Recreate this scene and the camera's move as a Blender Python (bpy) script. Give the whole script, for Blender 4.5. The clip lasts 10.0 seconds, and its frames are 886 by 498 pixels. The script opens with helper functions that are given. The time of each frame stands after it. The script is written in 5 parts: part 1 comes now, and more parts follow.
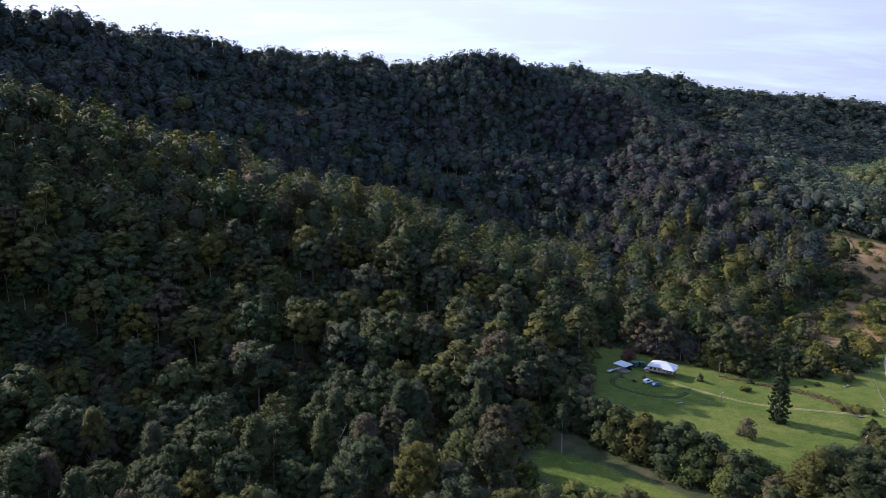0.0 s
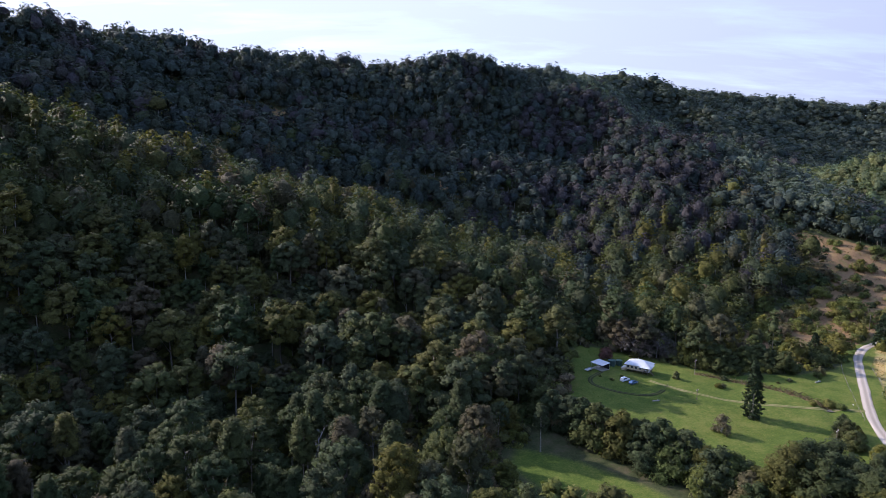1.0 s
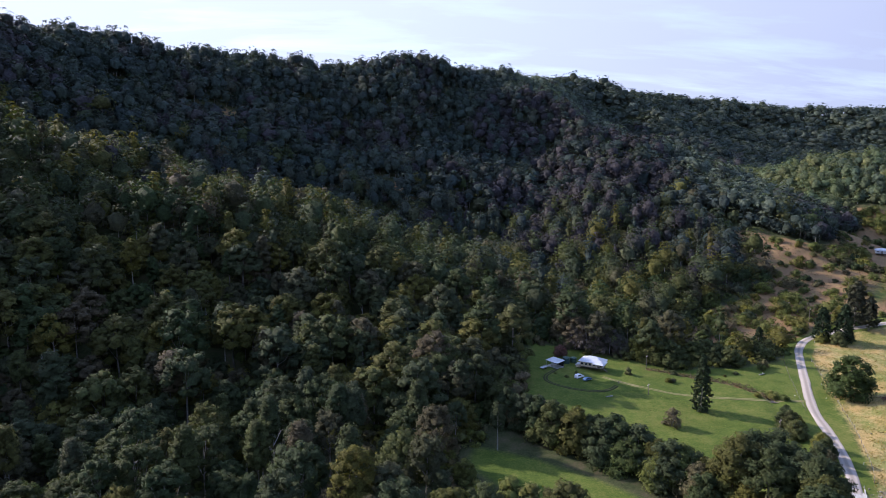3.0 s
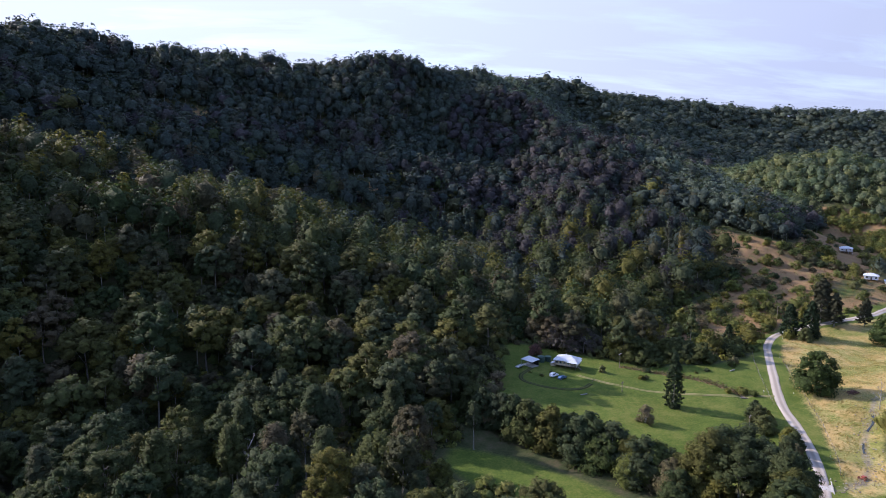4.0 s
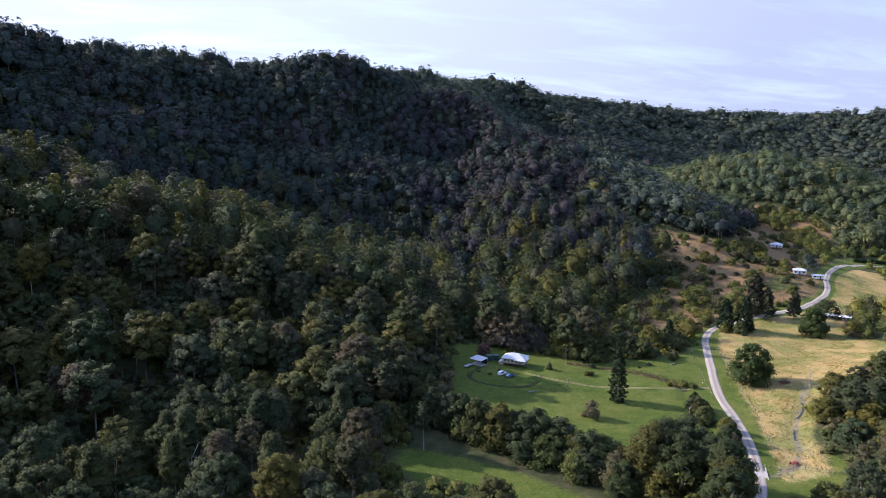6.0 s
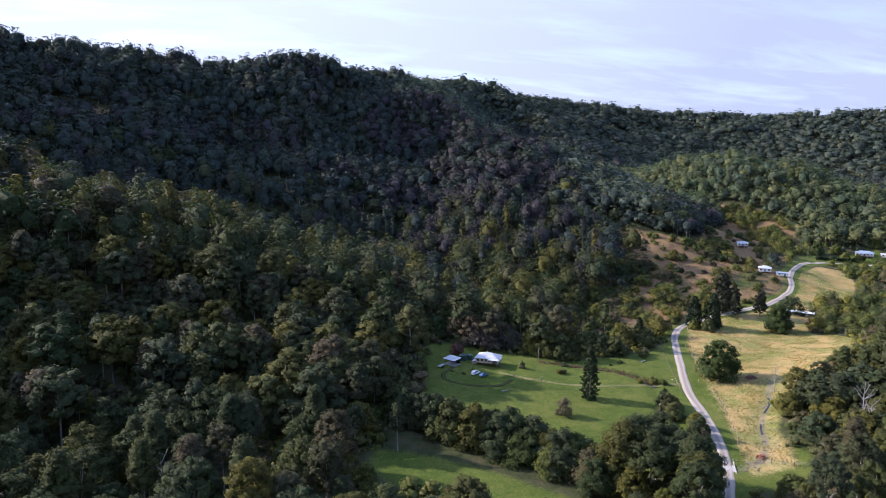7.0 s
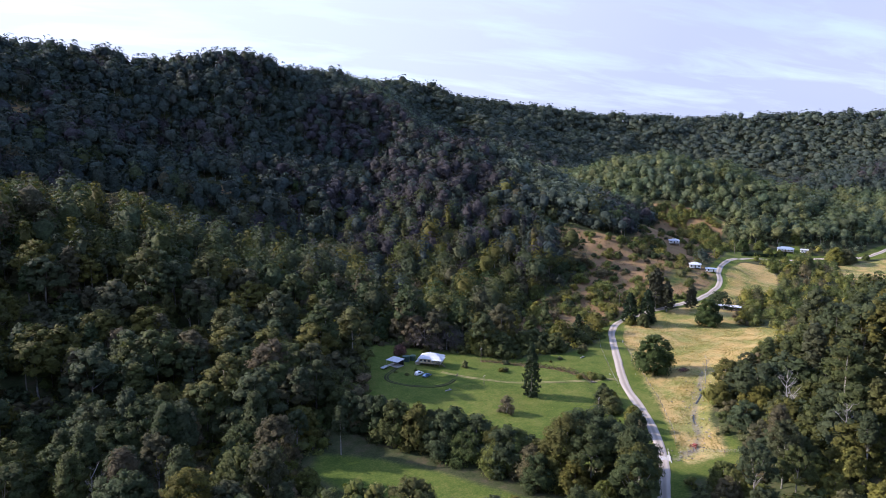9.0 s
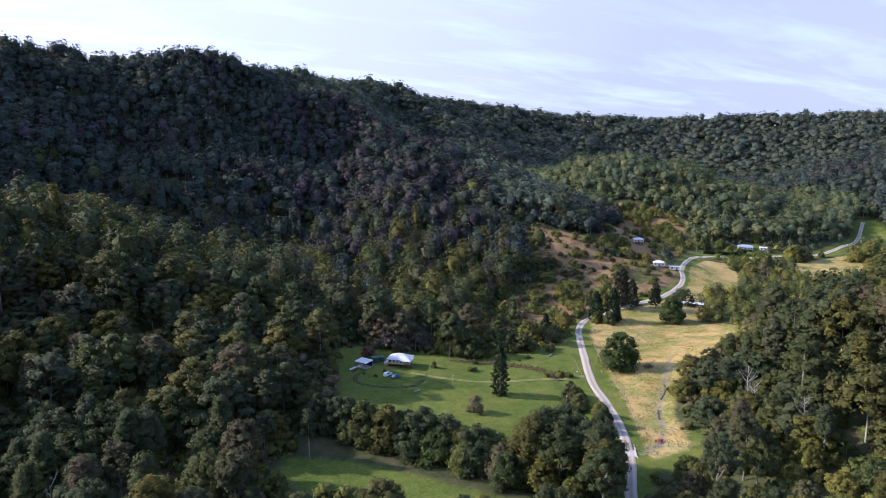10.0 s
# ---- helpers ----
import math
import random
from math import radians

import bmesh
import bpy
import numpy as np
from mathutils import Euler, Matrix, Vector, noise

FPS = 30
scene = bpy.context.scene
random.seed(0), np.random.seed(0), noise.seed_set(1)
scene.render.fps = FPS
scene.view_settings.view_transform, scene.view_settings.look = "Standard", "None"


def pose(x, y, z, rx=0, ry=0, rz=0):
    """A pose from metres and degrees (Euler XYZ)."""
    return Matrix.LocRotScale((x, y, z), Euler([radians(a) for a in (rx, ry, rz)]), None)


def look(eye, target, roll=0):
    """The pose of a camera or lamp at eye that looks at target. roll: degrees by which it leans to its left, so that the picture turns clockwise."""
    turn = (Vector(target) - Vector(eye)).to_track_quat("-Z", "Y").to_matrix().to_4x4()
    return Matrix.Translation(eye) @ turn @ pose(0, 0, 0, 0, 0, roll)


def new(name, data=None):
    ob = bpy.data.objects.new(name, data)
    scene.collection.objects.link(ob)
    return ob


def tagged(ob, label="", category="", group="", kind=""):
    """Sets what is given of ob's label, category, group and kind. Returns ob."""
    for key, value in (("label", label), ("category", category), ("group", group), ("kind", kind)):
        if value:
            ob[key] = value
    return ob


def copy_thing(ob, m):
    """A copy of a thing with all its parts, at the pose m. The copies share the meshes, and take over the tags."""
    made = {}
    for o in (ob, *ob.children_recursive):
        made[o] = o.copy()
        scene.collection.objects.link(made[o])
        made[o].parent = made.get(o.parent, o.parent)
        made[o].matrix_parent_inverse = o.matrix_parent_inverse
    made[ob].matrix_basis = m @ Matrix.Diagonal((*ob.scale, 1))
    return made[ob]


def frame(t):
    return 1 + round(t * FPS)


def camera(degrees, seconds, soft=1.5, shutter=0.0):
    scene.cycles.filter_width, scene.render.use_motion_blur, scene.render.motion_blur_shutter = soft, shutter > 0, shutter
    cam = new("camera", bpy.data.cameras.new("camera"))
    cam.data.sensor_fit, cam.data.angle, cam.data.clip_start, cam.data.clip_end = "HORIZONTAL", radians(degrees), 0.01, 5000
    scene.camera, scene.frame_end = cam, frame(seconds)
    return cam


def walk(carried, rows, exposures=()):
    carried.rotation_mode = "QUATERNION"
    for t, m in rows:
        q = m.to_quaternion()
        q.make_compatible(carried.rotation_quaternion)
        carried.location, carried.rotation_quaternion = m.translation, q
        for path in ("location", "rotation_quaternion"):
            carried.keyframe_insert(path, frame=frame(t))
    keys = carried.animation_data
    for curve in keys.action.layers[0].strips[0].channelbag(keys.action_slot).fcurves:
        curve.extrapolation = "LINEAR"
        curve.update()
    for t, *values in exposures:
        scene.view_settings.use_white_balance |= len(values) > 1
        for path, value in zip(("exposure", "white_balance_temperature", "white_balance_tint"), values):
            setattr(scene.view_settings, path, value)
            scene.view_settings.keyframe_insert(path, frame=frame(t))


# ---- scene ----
# ---- camera: hovers over the valley floor and turns slowly to the right ----
EYE = (0.0, 0.0, 97.0)
TURNS = [(0, 0.0, -8.41), (0.5, -0.99, -8.39), (1, -1.95, -8.37), (1.5, -2.9, -8.35), (2, -3.87, -8.33), (2.5, -4.89, -8.32), (4, -8.22, -8.29),
         (4.5, -9.38, -8.28), (5, -10.55, -8.27), (5.5, -11.74, -8.25), (7, -15.41, -8.22), (7.5, -16.66, -8.2), (8, -17.95, -8.18), (8.5, -19.29, -8.16),
         (9, -20.68, -8.15), (9.5, -22.11, -8.14), (10, -23.57, -8.13)]
cam = camera(69.37, 10.0, soft=0.8)
walk(cam, [(t, pose(*EYE, 90 + tilt, 0, turn)) for t, turn, tilt in TURNS],
     exposures=[(0, 0.78, 5450, 25), (4, 0.77, 5450, 25), (10, 0.90, 5450, 26)])

# ---- sky and sun ----
SUN_BEARING, SUN_HEIGHT = -55.0, 27.5
world = bpy.data.worlds.new("sky")
scene.world = world
world.use_nodes = True
wn, wl = world.node_tree.nodes, world.node_tree.links
wn.clear()


def wnode(kind, **values):
    n = wn.new(kind)
    for k, v in values.items():
        n.inputs[k].default_value = v
    return n


sky = wn.new("ShaderNodeTexSky")
sky.sky_type, sky.sun_disc = "NISHITA", False
sky.sun_elevation, sky.sun_rotation = radians(SUN_HEIGHT), radians(SUN_BEARING)
sky.altitude, sky.air_density, sky.dust_density = 200, 1.0, 1.5
sky_gain = wn.new("ShaderNodeVectorMath")
sky_gain.operation = "SCALE"
sky_gain.inputs["Scale"].default_value = 0.25
coord = wn.new("ShaderNodeTexCoord")
split = wn.new("ShaderNodeSeparateXYZ")
wl.new(coord.outputs["Generated"], split.inputs[0])
lift = wn.new("ShaderNodeMath")
lift.operation, lift.inputs[1].default_value = "ADD", 0.16
wl.new(split.outputs["Z"], lift.inputs[0])
flat = wn.new("ShaderNodeVectorMath")
flat.operation = "DIVIDE"
wl.new(coord.outputs["Generated"], flat.inputs[0])
wl.new(lift.outputs[0], flat.inputs[1])
turned = wn.new("ShaderNodeMapping")
turned.inputs["Rotation"].default_value = (0, 0, radians(25))
turned.inputs["Scale"].default_value = (0.75, 2.2, 1)
wl.new(flat.outputs[0], turned.inputs[0])
cloud_noise = wnode("ShaderNodeTexNoise", Scale=1.6, Detail=7.0, Roughness=0.58, Distortion=0.35)
wl.new(turned.outputs[0], cloud_noise.inputs["Vector"])
ramp = wn.new("ShaderNodeValToRGB")
ramp.color_ramp.elements[0].position, ramp.color_ramp.elements[0].color = 0.30, (0.8, 0.8, 0.8, 1)
ramp.color_ramp.elements[1].position, ramp.color_ramp.elements[1].color = 0.52, (1, 1, 1, 1)
wl.new(cloud_noise.outputs["Fac"], ramp.inputs[0])
veil = wnode("ShaderNodeTexNoise", Scale=0.7, Detail=3.0)
wl.new(flat.outputs[0], veil.inputs["Vector"])
white = wn.new("ShaderNodeMixRGB")
white.inputs[1].default_value = (0.33, 0.37, 0.425, 1)
white.inputs[2].default_value = (0.385, 0.41, 0.445, 1)
wl.new(veil.outputs["Fac"], white.inputs[0])
# thin cloud is brighter on the sun's side
sunward = wn.new("ShaderNodeVectorMath")
sunward.operation = "DOT_PRODUCT"
sunward.inputs[1].default_value = (math.sin(radians(SUN_BEARING)) * math.cos(radians(SUN_HEIGHT)), math.cos(radians(SUN_BEARING)) * math.cos(radians(SUN_HEIGHT)), math.sin(radians(SUN_HEIGHT)))
wl.new(coord.outputs["Generated"], sunward.inputs[0])
near_sun = wn.new("ShaderNodeMapRange")
near_sun.inputs["From Min"].default_value, near_sun.inputs["From Max"].default_value = 0.0, 1.0
near_sun.inputs["To Min"].default_value, near_sun.inputs["To Max"].default_value = 0.0, 1.0
wl.new(sunward.outputs["Value"], near_sun.inputs["Value"])
glow = wn.new("ShaderNodeMixRGB")
glow.inputs[2].default_value = (0.61, 0.66, 0.71, 1)
wl.new(near_sun.outputs[0], glow.inputs[0])
wl.new(white.outputs[0], glow.inputs[1])
# the thin cloud thickens towards the horizon and opens overhead
thin = wn.new("ShaderNodeMapRange")
thin.inputs["From Min"].default_value, thin.inputs["From Max"].default_value = 0.22, 0.7
thin.inputs["To Min"].default_value, thin.inputs["To Max"].default_value = 1.0, 0.15
wl.new(split.outputs["Z"], thin.inputs["Value"])
amount = wn.new("ShaderNodeMath")
amount.operation = "MULTIPLY"
wl.new(ramp.outputs[0], amount.inputs[0])
wl.new(thin.outputs[0], amount.inputs[1])
mixed = wn.new("ShaderNodeMixRGB")
wl.new(amount.outputs[0], mixed.inputs[0])
wl.new(sky.outputs[0], sky_gain.inputs[0])
wl.new(sky_gain.outputs[0], mixed.inputs[1])
wl.new(glow.outputs[0], mixed.inputs[2])
back = wnode("ShaderNodeBackground", Strength=1.0)
wl.new(mixed.outputs[0], back.inputs["Color"])
wl.new(back.outputs[0], wn.new("ShaderNodeOutputWorld").inputs["Surface"])

sun = new("sun", bpy.data.lights.new("sun", "SUN"))
sun.data.energy, sun.data.angle, sun.data.color = 5.0, radians(0.8), (1.0, 0.86, 0.63)
a, e = radians(SUN_BEARING), radians(SUN_HEIGHT)
sun.matrix_world = look((math.sin(a) * math.cos(e) * 300, math.cos(a) * math.cos(e) * 300, math.sin(e) * 300 + 100), (0, 0, 100))

# ---- materials ----
class Nodes:
    """A short hand for building one material."""

    def __init__(self, name, rough=0.8, metal=0.0, spec=0.3):
        self.m = bpy.data.materials.new(name)
        self.m.use_nodes = True
        self.t = self.m.node_tree
        self.b = self.t.nodes["Principled BSDF"]
        self.b.inputs["Roughness"].default_value = rough
        self.b.inputs["Metallic"].default_value = metal
        self.b.inputs["Specular IOR Level"].default_value = spec

    def node(self, kind, **values):
        n = self.t.nodes.new(kind)
        for k, v in values.items():
            n.inputs[k].default_value = v
        return n

    def link(self, a, b):
        self.t.links.new(a, b)

    def place(self):
        return self.node("ShaderNodeNewGeometry").outputs["Position"]

    def noise(self, scale, detail=4.0, where=None, rough=0.55):
        n = self.node("ShaderNodeTexNoise", Scale=scale, Detail=detail, Roughness=rough)
        self.link(where or self.place(), n.inputs["Vector"])
        return n.outputs["Fac"]

    def ramp(self, fac, *stops):
        r = self.node("ShaderNodeValToRGB")
        el = r.color_ramp.elements
        while len(el) < len(stops):
            el.new(0.5)
        for q, (pos, col) in zip(el, stops):
            q.position, q.color = pos, (*col, 1)
        self.link(fac, r.inputs[0])
        return r.outputs[0]

    def mix(self, fac, a, b, kind="MIX"):
        m = self.node("ShaderNodeMixRGB")
        m.blend_type = kind
        for v, slot in ((fac, 0), (a, 1), (b, 2)):
            if isinstance(v, (int, float)):
                m.inputs[slot].default_value = v if slot == 0 else (v, v, v, 1)
            elif isinstance(v, tuple):
                m.inputs[slot].default_value = (*v, 1)
            else:
                self.link(v, m.inputs[slot])
        return m.outputs[0]

    def math(self, op, a, b=0.0):
        m = self.node("ShaderNodeMath")
        m.operation = op
        for v, slot in ((a, 0), (b, 1)):
            if isinstance(v, (int, float)):
                m.inputs[slot].default_value = v
            else:
                self.link(v, m.inputs[slot])
        return m.outputs[0]

    def attr(self, name):
        n = self.node("ShaderNodeAttribute")
        n.attribute_name = name
        return n.outputs["Fac"]

    def bump(self, h, strength=0.4, dist=0.1):
        n = self.node("ShaderNodeBump", Strength=strength, Distance=dist)
        self.link(h, n.inputs["Height"])
        self.link(n.outputs[0], self.b.inputs["Normal"])

    def done(self, colour):
        if isinstance(colour, tuple):
            self.b.inputs["Base Color"].default_value = (*colour, 1)
        else:
            self.link(colour, self.b.inputs["Base Color"])
        return self.m


def plain(name, colour, rough=0.7, metal=0.0, vary=0.25, scale=1.5):
    """A paint, metal or timber with soft stains and grain."""
    n = Nodes(name, rough, metal)
    f = n.mix(0.5, n.noise(scale, 5), n.noise(scale * 9, 3))
    lo, hi = tuple(c * (1 - vary) for c in colour), tuple(min(1, c * (1 + vary)) for c in colour)
    return n.done(n.ramp(f, (0.3, lo), (0.7, hi)))


def foliage_material(name, stops, translucent=0.25, vary=0.22):
    """Leaves: a hue for each tree, a shade for each spray."""
    n = Nodes(name, 0.7, 0.0, 0.1)
    info = n.node("ShaderNodeObjectInfo")
    # a single plant takes its own hue, the plants of a forest the hue that they carry
    hue = n.math("FRACT", n.math("ADD", n.math("MULTIPLY", info.outputs["Random"], n.math("SUBTRACT", 1.0, n.attr("many"))), n.attr("tint")))
    geo = n.node("ShaderNodeNewGeometry")
    col = n.ramp(hue, *stops)
    shade = n.math("ADD", n.math("MULTIPLY", geo.outputs["Random Per Island"], vary * 2), 1 - vary)
    col = n.mix(1.0, col, n.mix(1.0, (1, 1, 1), shade, "MULTIPLY"), "MULTIPLY")
    grain = n.mix(0.5, n.noise(1.5, 5, None, 0.8), n.noise(0.5, 3, None, 0.6))
    # hollows of the leaf noise darkened: shade between clumps put into the colour
    col = n.mix(1.0, col, n.ramp(grain, (0.4, (0.62, 0.62, 0.62)), (0.5, (1.0, 1.0, 1.0)), (0.6, (1.42, 1.42, 1.42))), "MULTIPLY")
    n.bump(grain, 0.8, 1.8)
    n.done(col)
    tr = n.node("ShaderNodeBsdfTranslucent")
    n.link(n.mix(1.0, col, (1.1, 1.2, 0.6), "MULTIPLY"), tr.inputs["Color"])
    mx = n.node("ShaderNodeMixShader", Fac=translucent)
    n.link(n.b.outputs[0], mx.inputs[1])
    n.link(tr.outputs[0], mx.inputs[2])
    n.link(mx.outputs[0], n.t.nodes["Material Output"].inputs["Surface"])
    return n.m


GUM = foliage_material("gum_leaves", [(0.0, (0.050, 0.067, 0.031)), (0.18, (0.074, 0.085, 0.026)), (0.34, (0.053, 0.068, 0.035)), (0.5, (0.112, 0.103, 0.021)),
                                      (0.62, (0.051, 0.070, 0.028)), (0.74, (0.095, 0.078, 0.045)), (0.86, (0.060, 0.074, 0.036)), (1.0, (0.046, 0.067, 0.024))])
DENSE = foliage_material("dense_leaves", [(0.0, (0.066, 0.090, 0.028)), (0.2, (0.133, 0.144, 0.033)), (0.38, (0.072, 0.095, 0.032)), (0.55, (0.196, 0.182, 0.037)), (0.7, (0.094, 0.107, 0.041)), (0.84, (0.144, 0.114, 0.064)), (1.0, (0.072, 0.094, 0.030))])
# far gum leaves: distance haze and hillside shade painted in as dark blue-green
HAZEGUM = foliage_material("haze_blue_gum_leaves", [(0.0, (0.038, 0.056, 0.048)), (0.3, (0.052, 0.068, 0.048)), (0.5, (0.041, 0.057, 0.052)), (0.66, (0.063, 0.073, 0.046)), (0.8, (0.056, 0.050, 0.052)), (0.9, (0.049, 0.046, 0.048)), (1.0, (0.040, 0.057, 0.048))], 0.2, 0.2)
# knoll leaves brightened: the sun and haze on it are put into the colour
SUNGUM = foliage_material("sun_painted_gum_leaves", [(0.0, (0.078, 0.110, 0.058)), (0.3, (0.118, 0.137, 0.056)), (0.5, (0.069, 0.096, 0.058)), (0.7, (0.146, 0.151, 0.056)), (0.85, (0.090, 0.112, 0.067)), (1.0, (0.063, 0.090, 0.056))], 0.25, 0.25)
# escarpment leaves lightened and greyed: the haze before them is in the colour
HAZELASTGUM = foliage_material("haze_grey_green_leaves", [(0.0, (0.050, 0.068, 0.054)), (0.3, (0.068, 0.084, 0.056)), (0.6, (0.054, 0.070, 0.058)), (0.8, (0.078, 0.088, 0.054)), (1.0, (0.052, 0.070, 0.055))], 0.2, 0.2)
# paler copy of the gum leaves: sunlight on the slope behind the spur, as colour
SUNPALEGUM = foliage_material("sun_paled_gum_leaves", [(0.0, (0.103, 0.129, 0.090)), (0.4, (0.129, 0.149, 0.097)), (0.7, (0.092, 0.117, 0.087)), (1.0, (0.108, 0.133, 0.092))], 0.25, 0.22)
PINELEAF = foliage_material("pine_leaves", [(0.0, (0.025, 0.042, 0.02)), (1.0, (0.035, 0.05, 0.022))], 0.12)
MAROON = foliage_material("maroon_leaves", [(0.0, (0.15, 0.08, 0.065)), (1.0, (0.17, 0.09, 0.075))])
n = Nodes("bark", 0.85)
BARK = n.done(n.ramp(n.noise(2.5, 5), (0.3, (0.11, 0.095, 0.075)), (0.5, (0.24, 0.22, 0.19)), (0.75, (0.38, 0.36, 0.32))))
GREYWOOD = plain("grey_dead_wood", (0.30, 0.28, 0.26), 0.9)

# ground: one sheet whose cover comes from the plan of clearings
n = Nodes("ground_cover", 0.95, 0.0, 0.1)
big, mid, fine = n.noise(0.035, 5), n.noise(0.22, 5), n.noise(1.3, 7, None, 0.75)
litter = n.ramp(n.mix(0.5, mid, fine), (0.34, (0.02, 0.026, 0.01)), (0.48, (0.045, 0.055, 0.02)), (0.58, (0.07, 0.06, 0.032)), (0.7, (0.10, 0.085, 0.05)))
green = n.ramp(n.mix(0.5, n.mix(0.45, big, mid), fine), (0.38, (0.039, 0.064, 0.010)), (0.49, (0.074, 0.102, 0.016)), (0.6, (0.130, 0.130, 0.032)))
tan = n.ramp(n.mix(0.5, n.mix(0.4, big, mid), fine), (0.37, (0.091, 0.108, 0.022)), (0.45, (0.191, 0.171, 0.055)), (0.52, (0.291, 0.234, 0.100)), (0.62, (0.398, 0.317, 0.154)))
brown = n.ramp(n.mix(0.5, n.mix(0.5, big, mid), fine), (0.38, (0.076, 0.088, 0.026)), (0.44, (0.143, 0.121, 0.045)), (0.49, (0.219, 0.135, 0.067)), (0.54, (0.173, 0.105, 0.055)), (0.59, (0.227, 0.176, 0.062)), (0.68, (0.317, 0.230, 0.095)))
bed = n.ramp(fine, (0.3, (0.11, 0.095, 0.06)), (0.55, (0.20, 0.17, 0.12)), (0.8, (0.30, 0.26, 0.20)))
edge = n.math("MULTIPLY", n.math("SUBTRACT", n.mix(0.5, mid, fine), 0.5), 0.9)


def cover(name):
    r = n.node("ShaderNodeMapRange")
    r.interpolation_type = "SMOOTHSTEP"
    r.inputs["From Min"].default_value, r.inputs["From Max"].default_value = 0.3, 0.7
    n.link(n.math("ADD", n.attr(name), edge), r.inputs["Value"])
    return r.outputs[0]


col = n.mix(cover("green"), litter, green)
tuft = n.ramp(n.mix(0.35, n.noise(0.07, 4), fine), (0.44, (0.74, 0.86, 0.62)), (0.5, (0.94, 0.95, 0.86)), (0.56, (1.1, 0.97, 0.84)))
tan = n.mix(1.0, tan, tuft, "MULTIPLY")
col = n.mix(cover("dry"), col, tan)
col = n.mix(cover("brown"), col, brown)
col = n.mix(cover("stony"), col, bed)
n.bump(n.mix(0.5, fine, n.noise(7.0, 4)), 0.6, 0.25)
GROUND = n.done(col)

n = Nodes("gravel", 0.9, 0.0, 0.2)
across = n.attr("across")
tracks = n.math("ABSOLUTE", n.math("SUBTRACT", n.math("ABSOLUTE", across), 0.52))
grit = n.mix(0.5, n.noise(0.5, 4), n.noise(6.0, 6, None, 0.7))
wheel = n.ramp(n.math("ADD", tracks, n.math("MULTIPLY", n.math("SUBTRACT", grit, 0.5), 0.5)), (0.12, (0.40, 0.345, 0.285)), (0.4, (0.28, 0.235, 0.185)))
n.bump(n.noise(9.0, 4), 0.5, 0.06)
GRAVEL = n.done(n.mix(1.0, wheel, n.ramp(grit, (0.3, (0.82, 0.82, 0.82)), (0.7, (1.08, 1.08, 1.08))), "MULTIPLY"))


def rut_material(name, worn, half):
    """Two wheel ruts that fade into the grass on either side."""
    global n
    n = Nodes(name, 0.95, 0.0, 0.1)
    tracks = n.math("ABSOLUTE", n.math("SUBTRACT", n.math("ABSOLUTE", n.attr("across")), 0.5))
    where = n.math("ADD", tracks, n.math("MULTIPLY", n.math("SUBTRACT", n.mix(0.5, n.noise(0.25, 4), n.noise(3.0, 6, None, 0.7)), 0.5), 1.1))
    grass = n.ramp(n.mix(0.5, n.mix(0.45, n.noise(0.035, 5), n.noise(0.22, 5)), n.noise(1.3, 7, None, 0.75)), (0.38, (0.042, 0.068, 0.011)), (0.49, (0.080, 0.108, 0.017)), (0.6, (0.140, 0.138, 0.034)))
    bare = n.ramp(n.noise(4.0, 4), (0.3, tuple(c * 0.75 for c in worn)), (0.7, tuple(c * 1.2 for c in worn)))
    return n.done(n.mix(n.ramp(where, (0.1, (1, 1, 1)), (half, (0, 0, 0))), grass, bare))


DIRT = rut_material("dirt_track", (0.21, 0.18, 0.085), 0.38)
DARKDIRT = rut_material("dark_damp_dirt", (0.035, 0.034, 0.018), 0.6)
n = Nodes("creek_water", 0.06, 0.0, 0.5)
n.bump(n.noise(1.5, 3), 0.15, 0.05)
WATER = n.done((0.02, 0.025, 0.02))
n = Nodes("white_metal_roof", 0.38, 0.0, 0.5)
WHITEROOF = n.done(n.ramp(n.mix(0.5, n.noise(0.35, 4), n.noise(3.0, 4)), (0.3, (0.42, 0.44, 0.47)), (0.7, (0.56, 0.57, 0.59))))
CREAM = plain("cream_weatherboard", (0.55, 0.45, 0.30), 0.6, 0, 0.12)
WHITE = plain("white_paint", (0.75, 0.75, 0.73), 0.5, 0, 0.08)
BLUEGREY = plain("blue_grey_roof", (0.30, 0.36, 0.44), 0.4, 0.2, 0.12)
TIMBER = plain("weathered_timber", (0.17, 0.14, 0.11), 0.85, 0, 0.35)
STEEL = plain("galvanised_steel", (0.45, 0.46, 0.47), 0.4, 0.8, 0.15)
DARK = plain("painted_shade_void", (0.03, 0.03, 0.032), 0.8, 0, 0.3)
CONCRETE = plain("concrete", (0.36, 0.34, 0.31), 0.85, 0, 0.2)
RUBBER = plain("tyre_rubber", (0.02, 0.02, 0.02), 0.8, 0, 0.2)
RUST = plain("rusty_red_paint", (0.22, 0.05, 0.035), 0.6, 0, 0.3)
CARWHITE = plain("white_car_paint", (0.72, 0.73, 0.75), 0.2, 0, 0.03)
CARBLUE = plain("blue_car_paint", (0.10, 0.17, 0.28), 0.2, 0.3, 0.05)
n = Nodes("window_glass", 0.08, 0.0, 0.6)
GLASS = n.done((0.025, 0.03, 0.035))
STRAW = foliage_material("dry_grass", [(0.0, (0.297, 0.234, 0.098)), (0.5, (0.385, 0.295, 0.129)), (1.0, (0.314, 0.251, 0.098))], 0.45)
LUSH = foliage_material("green_grass", [(0.0, (0.06, 0.095, 0.014)), (0.5, (0.095, 0.13, 0.02)), (1.0, (0.15, 0.16, 0.035))], 0.3)
